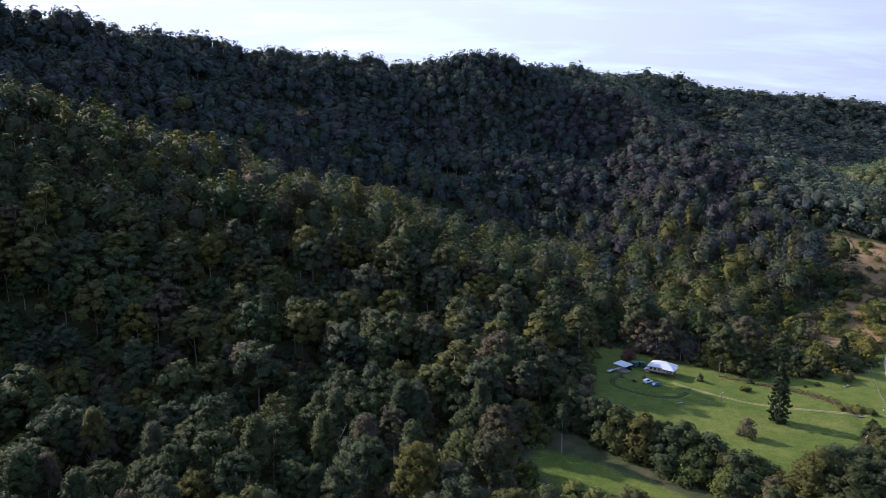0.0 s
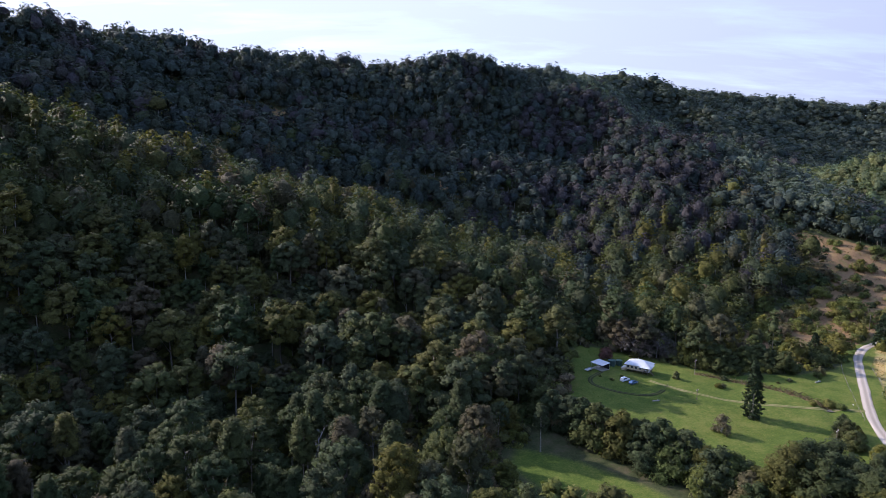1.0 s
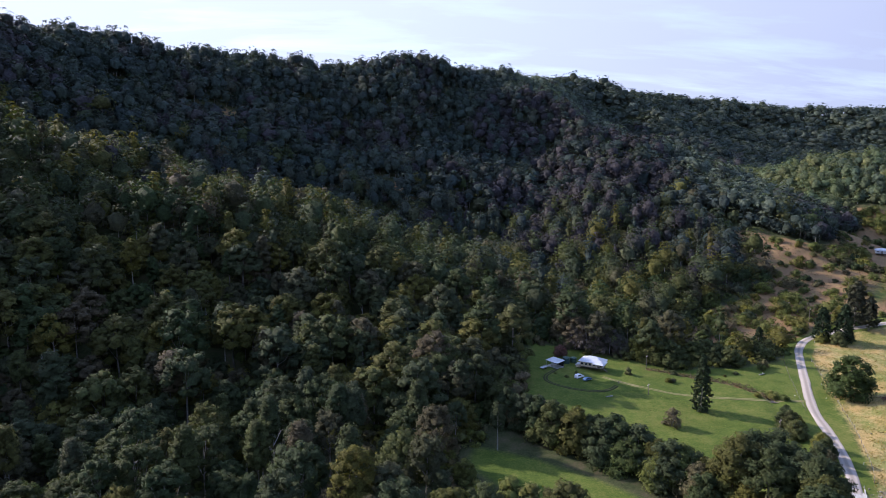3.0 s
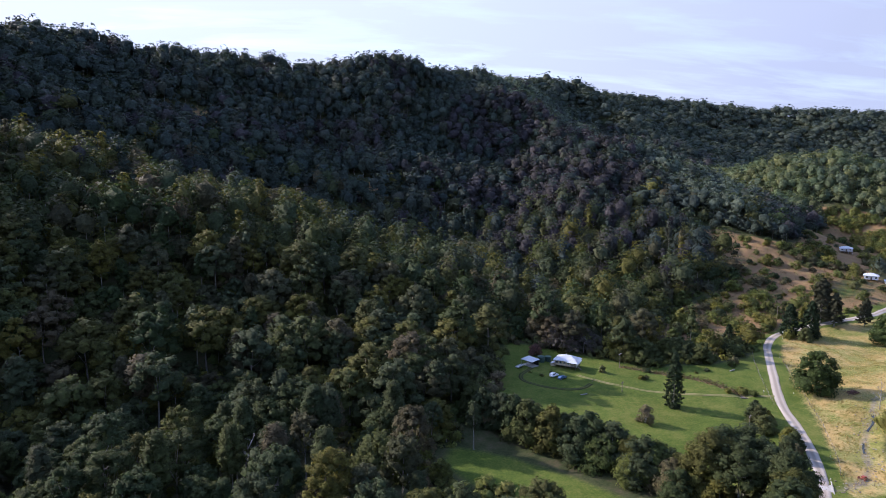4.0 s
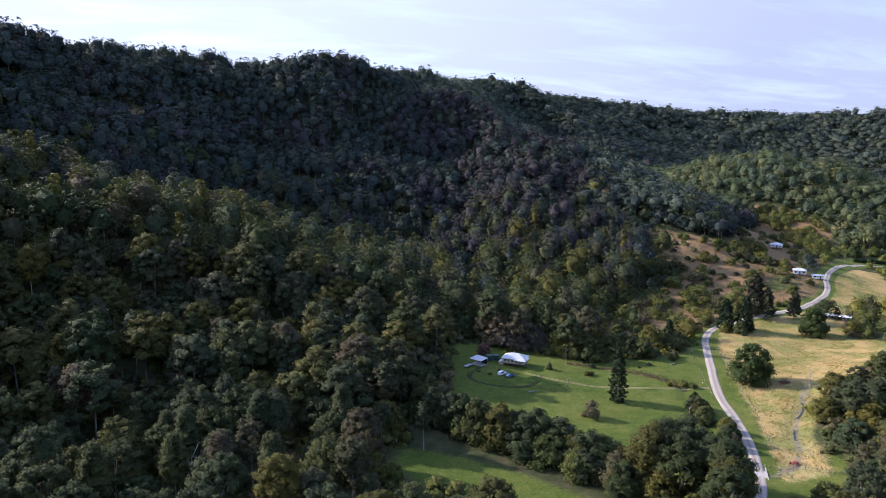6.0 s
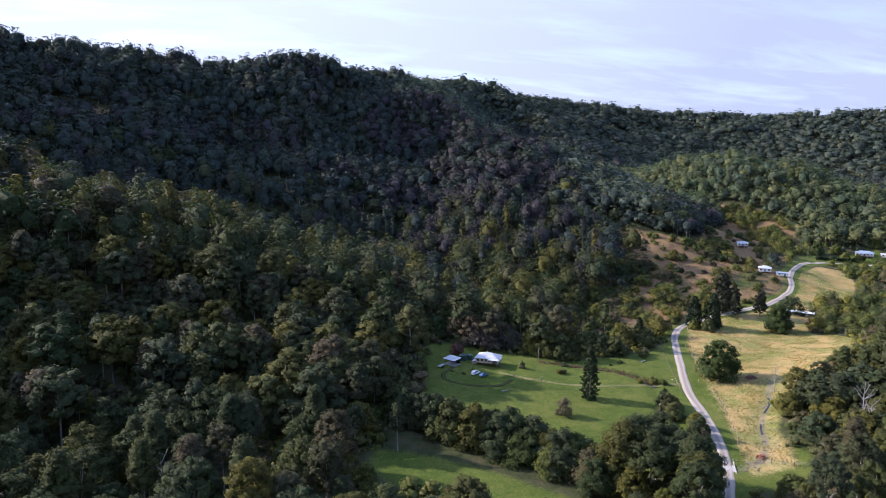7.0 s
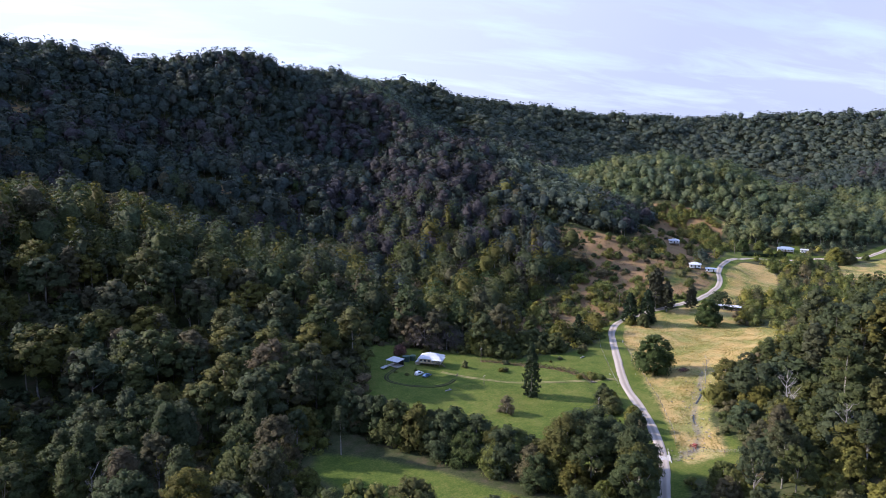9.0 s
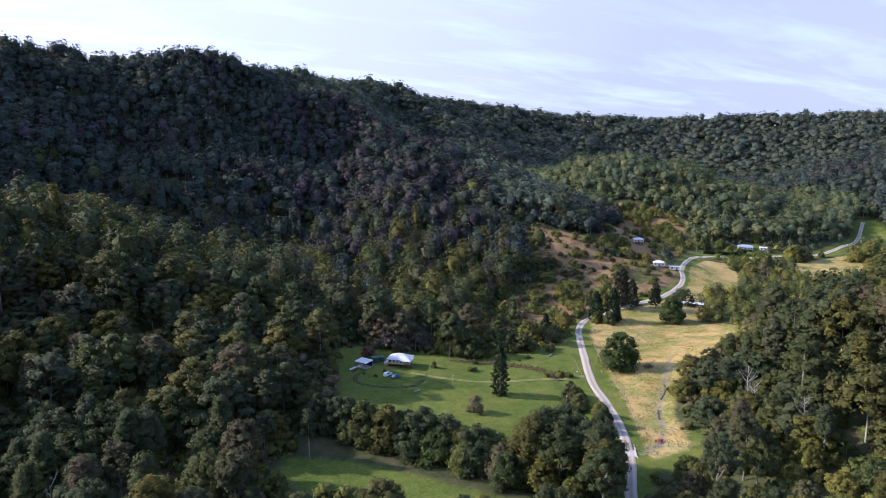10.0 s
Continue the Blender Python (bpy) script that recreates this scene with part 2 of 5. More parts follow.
YELLOWBUSH = foliage_material("yellow_green_leaves", [(0.0, (0.144, 0.144, 0.033)), (0.5, (0.106, 0.125, 0.035)), (1.0, (0.175, 0.150, 0.037))])

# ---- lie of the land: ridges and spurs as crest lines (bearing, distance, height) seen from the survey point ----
def at(bearing, dist):
    a = math.radians(bearing)
    return dist * math.sin(a), dist * math.cos(a)


# each ridge: reach of its flanks, steepness power, crest stations
RIDGES = [
    (360, 1.35, [(-110, 700, 210), (-75, 640, 208), (-50, 650, 206), (-33.5, 680, 207), (-28, 700, 209), (-22.4, 720, 205), (-13, 755, 199), (-8, 775, 198), (-4, 790, 193), (-1.5, 798, 196), (1.2, 808, 199), (3.8, 822, 198), (5.5, 836, 191), (11, 900, 197), (14, 1080, 203), (17, 1350, 226)]),
    (560, 1.4, [(17, 1350, 226), (26, 1650, 221), (34, 1850, 203), (42, 1900, 193), (54, 1850, 193), (62, 1750, 187), (75, 1500, 205), (95, 1300, 215), (120, 1000, 200)]),
    (300, 1.35, [(3.2, 820, 188), (12, 800, 166), (18.4, 745, 128), (22.4, 700, 103), (25.5, 650, 72), (28.5, 590, 42), (32, 550, 22), (37, 545, 10)]),
    (330, 1.3, [(20, 1320, 215), (26, 1120, 120), (31, 960, 60), (34, 880, 20)]),
    (215, 1.05, [(31.5, 960, 44), (34.4, 930, 73), (37, 900, 88), (39.5, 870, 94), (42, 858, 85), (43.8, 850, 72), (46, 838, 54), (48.1, 830, 36), (51, 805, 14)]),
    (215, 1.2, [(-80, 480, 190), (-50, 450, 150), (-34, 430, 119), (-28.6, 426, 110), (-22.3, 422, 97), (-14.8, 414, 79), (-9.2, 400, 55), (-4.3, 375, 28), (3, 335, 8)]),
    (220, 1.4, [(-8, 780, 178), (-5, 700, 110), (-3, 610, 66), (0, 540, 34)]),
    (150, 1.2, [(125, 280, 95), (95, 270, 85), (77, 300, 66), (66, 340, 42), (59, 390, 14)]),
    (420, 1.4, [(95, 1250, 210), (80, 1200, 200), (66, 1150, 150), (58, 1100, 94), (52, 1050, 38)]),
    (500, 1.4, [(-110, 900, 230), (-140, 800, 210), (-170, 850, 200), (160, 900, 200), (130, 950, 200)]),
]
WAVES = np.random.RandomState(3).uniform(0, 2 * math.pi, (40, 2))


def rough(x, y, size, seed=0, octaves=4):
    """Smooth noise of about -1 to 1 whose widest lumps are size metres."""
    total, gain = 0.0, 0.5
    for k in range(octaves):
        for j in range(3):
            turn, phase = WAVES[(seed * 7 + k * 3 + j) % 40]
            u = (x * math.cos(turn + j * 2.1) + y * math.sin(turn + j * 2.1)) * 2 * math.pi / size
            v = (x * math.sin(turn * 1.7 + j) + y * math.cos(turn * 1.7 + j)) * 2 * math.pi / size
            total = total + gain * 0.5 * np.sin(u + phase + 1.3 * np.sin(v * 0.7 + phase * 2))
        size, gain = size * 0.47, gain * 0.52
    return total


def ridge_height(x, y, reach, power, stations):
    best = np.zeros_like(x)
    for (b0, d0, h0), (b1, d1, h1) in zip(stations, stations[1:]):
        (x0, y0), (x1, y1) = at(b0, d0), at(b1, d1)
        ex, ey = x1 - x0, y1 - y0
        s = np.clip(((x - x0) * ex + (y - y0) * ey) / (ex * ex + ey * ey), 0, 1)
        d = np.hypot(x - x0 - s * ex, y - y0 - s * ey)
        d = np.sqrt(d * d + 20.0 ** 2) - 20.0
        best = np.maximum(best, (h0 + s * (h1 - h0)) * np.clip(1 - d / reach, 0, 1) ** power)
    return best


def height(x, y):
    x, y = np.asarray(x, float), np.asarray(y, float)
    wx, wy = x + 14 * rough(x, y, 210, 1, 2), y + 14 * rough(x, y, 210, 2, 2)
    h = sum(ridge_height(wx, wy, *r) ** 10 for r in RIDGES) ** 0.1
    h = h + 5 - 9 * (1 - np.exp(-h / 9)) - 5 * np.exp(-(h / 30) ** 2)
    far = np.hypot(x, y)
    h = h + 60 * np.clip((far - 2100) / 900, 0, 1)
    return h + h / (h + 25) * 7 * rough(x, y, 120, 3) + 0.5 * rough(x, y, 60, 4, 3)


# ---- plan of clearings, in metres ----
FIELD = [(76, 303), (92, 299), (116, 283), (133, 268), (167, 266), (188, 273), (205, 285), (181, 244), (163, 212), (150, 186), (131, 163), (95, 163), (80, 194), (64, 222), (57, 239), (66, 272)]
LAWN = [(32, 199), (50, 189), (64, 176), (77, 160), (92, 142), (80, 134), (56, 158), (36, 172), (27, 188)]
ROADSIDE = [(205, 284), (220, 292), (204, 274), (186, 238), (168, 200), (152, 172), (140, 150), (128, 150), (150, 186), (163, 212), (181, 244)]
TAN = [(221, 294), (249, 303), (257, 283), (278, 273), (285, 249), (262, 226), (236, 213), (210, 203), (190, 195), (172, 176), (158, 153), (140, 153), (150, 172), (168, 200), (186, 238), (204, 274)]
CREEKSIDE = [(158, 153), (172, 170), (166, 155), (150, 140), (132, 146), (140, 156)]
BROWN = [(278, 480), (309, 453), (329, 433), (350, 422), (364, 400), (352, 362), (323, 339), (280, 326), (254, 333), (230, 311), (204, 296), (183, 290), (158, 289), (164, 312), (188, 346), (226, 362), (258, 384), (268, 430)]
BROWN2 = [(378, 494), (456, 556), (448, 500), (438, 470), (404, 419), (377, 424), (355, 452)]
PAD2 = [(345, 352), (373, 381), (420, 404), (436, 398), (412, 362), (385, 338), (356, 322), (320, 326)]
PAD3 = [(474, 350), (497, 378), (520, 398), (588, 395), (578, 362), (530, 346)]
OLIVE = [(286, 338), (318, 345), (345, 372), (352, 392), (325, 388), (295, 362)]
YARD2 = [(462, 460), (490, 453), (514, 452), (530, 446), (520, 430), (499, 428), (420, 424), (444, 448)]
CORRIDOR = [(210, 292), (229, 309), (248, 315), (289, 324), (327, 343), (347, 360), (372, 384), (350, 345), (326, 318), (308, 300), (292, 284), (278, 269), (250, 283)]
SADDLE = [(322, 432), (352, 458), (382, 496), (406, 450), (408, 418), (370, 405), (345, 408)]
SCRUB = [(473, 592), (496, 558), (499, 508), (431, 452), (448, 500), (456, 552)]
KNOLL_TRACK = [(489, 546), (503, 535), (507, 516), (501, 499), (495, 502), (500, 516), (496, 530), (486, 541)]
BELT_ZONE = [(40, 224), (58, 230), (66, 220), (82, 192), (97, 163), (104, 152), (92, 142), (77, 160), (50, 189), (34, 199)]
GLADES = [[(48, 480), (60, 474), (68, 430), (58, 416), (50, 440)], [(-22, 598), (-2, 604), (22, 596), (30, 578), (4, 580)], [(76, 552), (84, 560), (93, 550), (86, 540)], [(-160, 640), (-130, 650), (-110, 635), (-140, 622)]]
FAR_PADS = [[(570, 402), (588, 418), (606, 412), (592, 396)], [(640, 420), (705, 472), (738, 462), (668, 400)]]
ROAD = [(100, 112), (117.6, 135), (130, 150.4), (137.3, 160.2), (143.3, 169.8), (149, 180), (155, 192.3), (160.5, 205.4), (166, 218), (173, 231), (183, 247.5), (196, 269), (206, 285), (217, 297.5), (229, 305), (248, 311), (271, 315.5), (289, 319), (306, 326), (327, 338), (347, 354), (362, 371), (388, 394), (414, 412), (438, 421), (470, 427), (504, 424), (535, 414), (570, 408), (618, 415), (659, 433), (710, 462)]
DRIVE = [(170, 227), (156, 229.5), (148, 231), (126.5, 236.5), (112.5, 244), (103, 251.5), (97, 259)]
LOOP = [(79, 268), (71.5, 259), (71.8, 252), (79, 246), (87.4, 243.8), (95, 245.2), (99, 248)]
CREEK = [(205, 216), (197, 208), (187, 197), (175, 187.5), (165.5, 176.5), (160, 168), (150, 160), (141, 158), (133, 161.5), (125, 168), (112, 172)]
DITCH = [(122, 270), (128.5, 266.5), (136, 261.5), (149, 250.5), (155.5, 238), (157, 230), (153, 220), (149.5, 206), (141, 190), (134, 172)]


def smooth_line(points, step=2.0):
    """A rounded line through the points, as an array."""
    p = [Vector((*q, 0)) for q in points]
    p = [2 * p[0] - p[1]] + p + [2 * p[-1] - p[-2]]
    out = []
    for i in range(1, len(p) - 2):
        n = max(2, int((p[i + 1] - p[i]).length / step))
        for k in range(n):
            t = k / n
            q = 0.5 * (2 * p[i] + (p[i + 1] - p[i - 1]) * t + (2 * p[i - 1] - 5 * p[i] + 4 * p[i + 1] - p[i + 2]) * t * t + (3 * p[i] - p[i - 1] - 3 * p[i + 1] + p[i + 2]) * t ** 3)
            out.append((q.x, q.y))
    out.append((p[-2].x, p[-2].y))
    return np.array(out)


def off_line(x, y, points):
    d = np.full(np.shape(x), 1e9)
    for (x0, y0), (x1, y1) in zip(points, points[1:]):
        ex, ey = x1 - x0, y1 - y0
        s = np.clip(((x - x0) * ex + (y - y0) * ey) / (ex * ex + ey * ey + 1e-9), 0, 1)
        d = np.minimum(d, np.hypot(x - x0 - s * ex, y - y0 - s * ey))
    return d


def inside(x, y, poly):
    """How far inside a clearing, in metres; negative outside."""
    odd = np.zeros(np.shape(x), bool)
    for (x0, y0), (x1, y1) in zip(poly, poly[1:] + poly[:1]):
        if y0 != y1:
            odd ^= ((y0 > y) != (y1 > y)) & (x < (x1 - x0) * (y - y0) / (y1 - y0) + x0)
    d = off_line(x, y, poly + poly[:1])
    return np.where(odd, d, -d)


def most(x, y, polys):
    return np.max([inside(x, y, p) for p in polys], axis=0)


def ground_height(x, y):
    h = height(x, y)
    h = h - 0.7 * np.exp(-(off_line(x, y, CREEK) / 3.4) ** 2) - 0.9 * np.exp(-(off_line(x, y, DITCH) / 1.8) ** 2)
    return h


def gh(x, y):
    return float(ground_height(np.array([x]), np.array([y]))[0])


def soft(d, width=5.0):
    return np.clip(0.5 + d / (2 * width), 0, 1)


def stations(lo, hi, step, ends):
    mid = np.arange(lo, hi + step, step)
    grow, s, left, right = 1.16, step, [lo], [mid[-1]]
    while left[-1] > ends[0] or right[-1] < ends[1]:
        s *= grow
        left.append(left[-1] - s)
        right.append(right[-1] + s)
    return np.concatenate([left[:0:-1], mid, right[1:]])


def mesh_from(name, verts, faces, sides):
    """A mesh from arrays; all faces have the same number of sides."""
    me = bpy.data.meshes.new(name)
    verts, faces = np.asarray(verts, np.float32).reshape(-1, 3), np.asarray(faces, np.int32).reshape(-1)
    me.vertices.add(len(verts))
    me.vertices.foreach_set("co", verts.ravel())
    me.loops.add(len(faces))
    me.loops.foreach_set("vertex_index", faces)
    me.polygons.add(len(faces) // sides)
    me.polygons.foreach_set("loop_start", np.arange(0, len(faces), sides, dtype=np.int32))
    me.update(calc_edges=True)
    return me


def add_values(me, name, values):
    me.attributes.new(name, "FLOAT", "POINT").data.foreach_set("value", np.asarray(values, np.float32))


def add_normals(me, normals):
    me.attributes.new("custom_normal", "FLOAT_VECTOR", "POINT").data.foreach_set("vector", np.asarray(normals, np.float32).ravel())


def make_ground():
    xs, ys = stations(-140, 740, 2.6, (-4500, 4500)), stations(90, 600, 2.6, (-4500, 4500))
    gx, gy = np.meshgrid(xs, ys)
    x, y = gx.ravel(), gy.ravel()
    near = (x > -300) & (x < 900) & (y > 20) & (y < 900)
    z = height(x, y)
    z[near] = ground_height(x[near], y[near])
    nx, ny = len(xs), len(ys)
    i = (np.arange(ny - 1)[:, None] * nx + np.arange(nx - 1)).ravel()
    me = mesh_from("ground", np.stack([x, y, z], 1), np.stack([i, i + 1, i + nx + 1, i + nx], 1), 4)
    me.polygons.foreach_set("use_smooth", np.ones(len(i), bool))
    road = off_line(x, y, ROAD)
    green = np.maximum.reduce([soft(most(x, y, [FIELD, LAWN, ROADSIDE, CREEKSIDE, YARD2] + FAR_PADS)), soft(7 - road, 3), 0.62 * soft(inside(x, y, OLIVE), 16)])
    dry = np.maximum(soft(most(x, y, [TAN, PAD2, PAD3, CORRIDOR, KNOLL_TRACK]), 4), 0.45 * soft(inside(x, y, ROADSIDE), 3)) * soft(road - 5, 3)
    stony = (0.62 + 0.3 * rough(x, y, 14, 2)) * np.exp(-(off_line(x, y, CREEK) / 2.1) ** 2)
    add_values(me, "green", np.where(near | (green > 0.5), green, 0))
    add_values(me, "dry", dry)
    olive = soft(inside(x, y, OLIVE), 16)
    add_values(me, "brown", (1 - 0.75 * olive) * np.maximum(soft(most(x, y, [BROWN, BROWN2, SCRUB, SADDLE] + GLADES), 5), 0.9 * np.exp(-(off_line(x, y, DITCH[:6]) / 1.7) ** 2)))
    add_values(me, "stony", stony)
    me.materials.append(GROUND)
    return tagged(new("ground", me), "valley floor and hillsides of grass, dry paddock and leaf litter", "ground", kind="structure")


def ribbon(name, points, width, material, label, lift=0.1, step=1.5, wobble=0.25, category="road"):
    """A strip laid over the ground, its cross-section slightly domed."""
    c = smooth_line(points, step)
    d = np.gradient(c, axis=0)
    d /= np.linalg.norm(d, axis=1)[:, None]
    side = np.stack([d[:, 1], -d[:, 0]], 1)
    s = np.arange(len(c)) * step
    rows, acr = [], []
    for k, u in enumerate((-1.0, -0.8, -0.4, 0.0, 0.4, 0.8, 1.0)):
        w = width / 2 * (u + np.sign(u) * (abs(u) > 0.9) * wobble * rough(s, s * 0 + k * 31.0, 22, k))
        q = c + side * w[:, None] if np.ndim(w) else c + side * w
        q = np.broadcast_to(q, c.shape)
        z = ground_height(q[:, 0], q[:, 1]) + lift * (1 - 0.75 * abs(u) ** 3) - (0.16 if abs(u) == 1 else 0)
        rows.append(np.column_stack([q, z]))
        acr.append(np.full(len(c), u))
    m = len(rows)
    v = np.stack(rows, 1).reshape(-1, 3)
    i = (np.arange(len(c) - 1)[:, None] * m + np.arange(m - 1)).ravel()
    me = mesh_from(name, v, np.stack([i, i + 1, i + m + 1, i + m], 1), 4)
    me.polygons.foreach_set("use_smooth", np.ones(len(i), bool))
    add_values(me, "across", np.stack(acr, 1).ravel())
    me.materials.append(material)
    return tagged(new(name, me), label, category, kind="structure")


make_ground()
ribbon("road", ROAD, 4.3, GRAVEL, "pale gravel country road with worn wheel tracks", 0.14)
ribbon("driveway", DRIVE, 2.5, DIRT, "worn two-rut dirt driveway across green grass", 0.10, wobble=0.4, category="track")
ribbon("track", LOOP, 2.3, DARKDIRT, "dark damp wheel track curving below the house", 0.09, wobble=0.5, category="track")

# ---- trees ----
BALLS = {}


def ico(level=1):
    """A ball of 20 or 80 triangles, as arrays."""
    if level not in BALLS:
        bm = bmesh.new()
        bmesh.ops.create_icosphere(bm, subdivisions=level, radius=1.0)
        BALLS[level] = np.array([v.co[:] for v in bm.verts]), np.array([[v.index for v in f.verts] for f in bm.faces])
        bm.free()
    return BALLS[level]


def unit(v):
    return v / (np.linalg.norm(v, axis=-1, keepdims=True) + 1e-9)


def sprays(rng, centre, normal, size, droop=0.0):
    """Small leaf sprays, one bent triangle each, facing roughly along the normals."""
    n = len(centre)
    nn = unit(normal + rng.normal(0, 0.42, (n, 3)) + [0, 0, -droop])
    u = unit(np.cross(nn, rng.normal(0, 1, (n, 3))))
    w = np.cross(nn, u)
    a0 = rng.uniform(0, 6.28, n)
    s = size * rng.uniform(0.6, 1.35, n)
    v = []
    for k, stretch in enumerate((1.25, 0.85, 0.85)):
        a = a0 + k * 2.094 + rng.uniform(-0.35, 0.35, n)
        v.append(centre + (u * np.cos(a)[:, None] + w * np.sin(a)[:, None]) * (s * stretch)[:, None] * 0.62)
    return np.stack(v, 1).reshape(-1, 3)


def tube(path, radii, sides=6):
    """A tapered limb along a path."""
    path = np.asarray(path, float)
    v, f = [], []
    for i, (p, r) in enumerate(zip(path, radii)):
        d = unit(path[min(i + 1, len(path) - 1)] - path[max(i - 1, 0)])
        a = unit(np.cross(d, [0.3, 1, 0.1]))
        b = np.cross(d, a)
        for k in range(sides):
            t = 2 * math.pi * k / sides
            v.append(p + (a * math.cos(t) + b * math.sin(t)) * r)
    for i in range(len(path) - 1):
        for k in range(sides):
            q, w = i * sides + k, i * sides + (k + 1) % sides
            f.append((q, w, w + sides))
            f.append((q, w + sides, q + sides))
    return np.array(v), np.array(f)


def joined(pieces):
    vs, fs, off = [], [], 0
    for v, f in pieces:
        vs.append(v)
        fs.append(np.asarray(f) + off)
        off += len(v)
    return np.concatenate(vs), np.concatenate(fs)


def as_faces(v):
    return v, np.arange(len(v)).reshape(-1, 3)


def puffs_dome(rng, h, r, low, count, spread=0.62):
    """Leafy heads of a broad crown: a dome of puffs, bigger at the top."""
    k = np.arange(count) + 0.5
    up = 1 - k / count * 1.15
    up = np.clip(up + rng.uniform(-0.08, 0.08, count), -0.25, 1)
    turn = k * 2.39996 + rng.uniform(-0.35, 0.35, count)
    out = np.sqrt(np.clip(1 - np.clip(up, 0, 1) ** 2, 0.02, 1)) * rng.uniform(0.75, 1.12, count)
    half = h * (1 - low)
    pr = r * rng.uniform(0.8, 1.2, count) * min(0.5, 1.45 / math.sqrt(count))
    z = h - half + np.clip(up, -0.2, 1) * half * 0.86 - pr * 0.35 + rng.uniform(-0.05, 0.05, count) * h
    c = np.stack([np.cos(turn) * out * r * spread * 1.15, np.sin(turn) * out * r * spread * 1.15, z], 1)
    return c, pr


def puffs_column(rng, h, r, low, count):
    """Leafy heads of a narrow crown, in loose tiers."""
    t = np.linspace(0.05, 1, count)
    z = h * (low + (0.96 - low) * t)
    w = r * (np.sin(np.clip(t * 0.9 + 0.12, 0, 1) * math.pi) * 0.75 + 0.2)
    turn = np.arange(count) * 2.39996 + rng.uniform(-0.6, 0.6, count)
    c = np.stack([np.cos(turn) * w * 0.65, np.sin(turn) * w * 0.65, z], 1)
    return c, r * rng.uniform(0.42, 0.62, count)


def bun():
    """A lump of twelve triangles: four corners below, four above, turned an eighth."""
    low = [(0.84 * math.cos(k * math.pi / 2), 0.84 * math.sin(k * math.pi / 2), -0.55) for k in range(4)]
    high = [(0.84 * math.cos((k + 0.5) * math.pi / 2), 0.84 * math.sin((k + 0.5) * math.pi / 2), 0.55) for k in range(4)]
    faces = []
    for k in range(4):
        faces += [(k, (k + 1) % 4, 4 + k), ((k + 1) % 4, 4 + (k + 1) % 4, 4 + k)]
    return np.array(low + high), np.array(faces + [(4, 5, 6), (4, 6, 7), (2, 1, 0), (3, 2, 0)])


BUN = bun()


def crown_mesh(rng, c, pr, leaves, size, core=0.72, flat=0.8):
    """Leaf sprays over the puffs, round solid hearts; a far crown has one heart only. Returns points, faces and normals: each puff is shaded as one soft head."""
    share = (pr ** 2 / (pr ** 2).sum() * leaves).astype(int) + 1
    pieces, normals, root = [], [], np.array([0, 0, c[:, 2].min() - pr.mean()])
    far = leaves < 400 and core > 0.97
    own = 0.5 if far else 0.6
    heart, faces = ico(1) if (leaves >= 2000 and len(c) < 40) or far else BUN
    for p, q, m in zip(c, pr, share):
        n = unit(rng.normal(0, 1, (m, 3)) + [0, 0, 0.75])
        pos = p + n * [1, 1, flat] * (q * rng.uniform(0.8 if far else 0.78, 0.98 if far else 1.12, m))[:, None]
        out = n * own + unit(pos - root) * 0.75
        v = sprays(rng, pos, out, size)
        pieces.append(as_faces(v))
        normals.append(np.repeat(unit(unit(out) + rng.normal(0, 0.2, (m, 3))), 3, 0) + 0.35 * (v - np.repeat(pos, 3, 0)) / size)
    for p, q in [(c.mean(0), 0.0)] if far else zip(c, pr):
        v = heart @ np.array(Euler(rng.uniform(0, 6.28, 3)).to_matrix())
        wide = np.abs(c - p).max(0) * 0.66 + pr.mean() * 0.4 if far else np.array([q, q, q * flat]) * core
        v = v * rng.uniform(0.78, 1.14, (len(heart), 1)) * wide
        pieces.append((v + p, faces))
        normals.append(unit(v) * own + unit(v + p - root) * 0.75)
    v, f = joined(pieces)
    return v, f, unit(np.concatenate(normals))


def trunk_mesh(rng, h, c, girth, sides=6, limbs=6):
    if limbs == 0:
        return tube([(0, 0, -1), (0, 0, h * 0.75)], [girth * 0.7, girth * 0.3], 3)
    lean = rng.normal(0, 0.03, 2) * h
    top = h * 0.78
    ts = np.linspace(0, 1, 6)
    path = np.stack([lean[0] * ts ** 2 + rng.normal(0, 0.12, 6) * ts, lean[1] * ts ** 2 + rng.normal(0, 0.12, 6) * ts, ts * top - 1.2], 1)
    pieces = [tube(path, girth * np.array([1.35, 1.0, 0.85, 0.65, 0.42, 0.18]), sides)]
    for k in rng.permutation(len(c))[:limbs]:
        s = rng.uniform(0.45, 0.8)
        a = np.array([np.interp(s, ts, path[:, j]) for j in range(3)])
        b = c[k]
        if b[2] > a[2] - 1:
            mid = (a + b) / 2 + [0, 0, -0.06 * h * rng.uniform(0, 1)]
            pieces.append(tube([a, mid, b], [girth * 0.42, girth * 0.28, girth * 0.08], max(4, sides - 2)))
    return joined(pieces)


def gum_shape(rng, detail):
    """A eucalypt: pale trunk, high broken dome. detail: sprays, spray size, puffs, limbs."""
    leaves, size, count, limbs, core = detail
    h, r = rng.uniform(20, 27), rng.uniform(6.2, 9.2)
    c, pr = puffs_dome(rng, h, r, rng.uniform(0.46, 0.62) if leaves > 400 else rng.uniform(0.26, 0.42), count)
    return crown_mesh(rng, c, pr, leaves, size, core, 0.8), trunk_mesh(rng, h, c, rng.uniform(0.26, 0.4), 6 if limbs > 3 else 3, limbs)


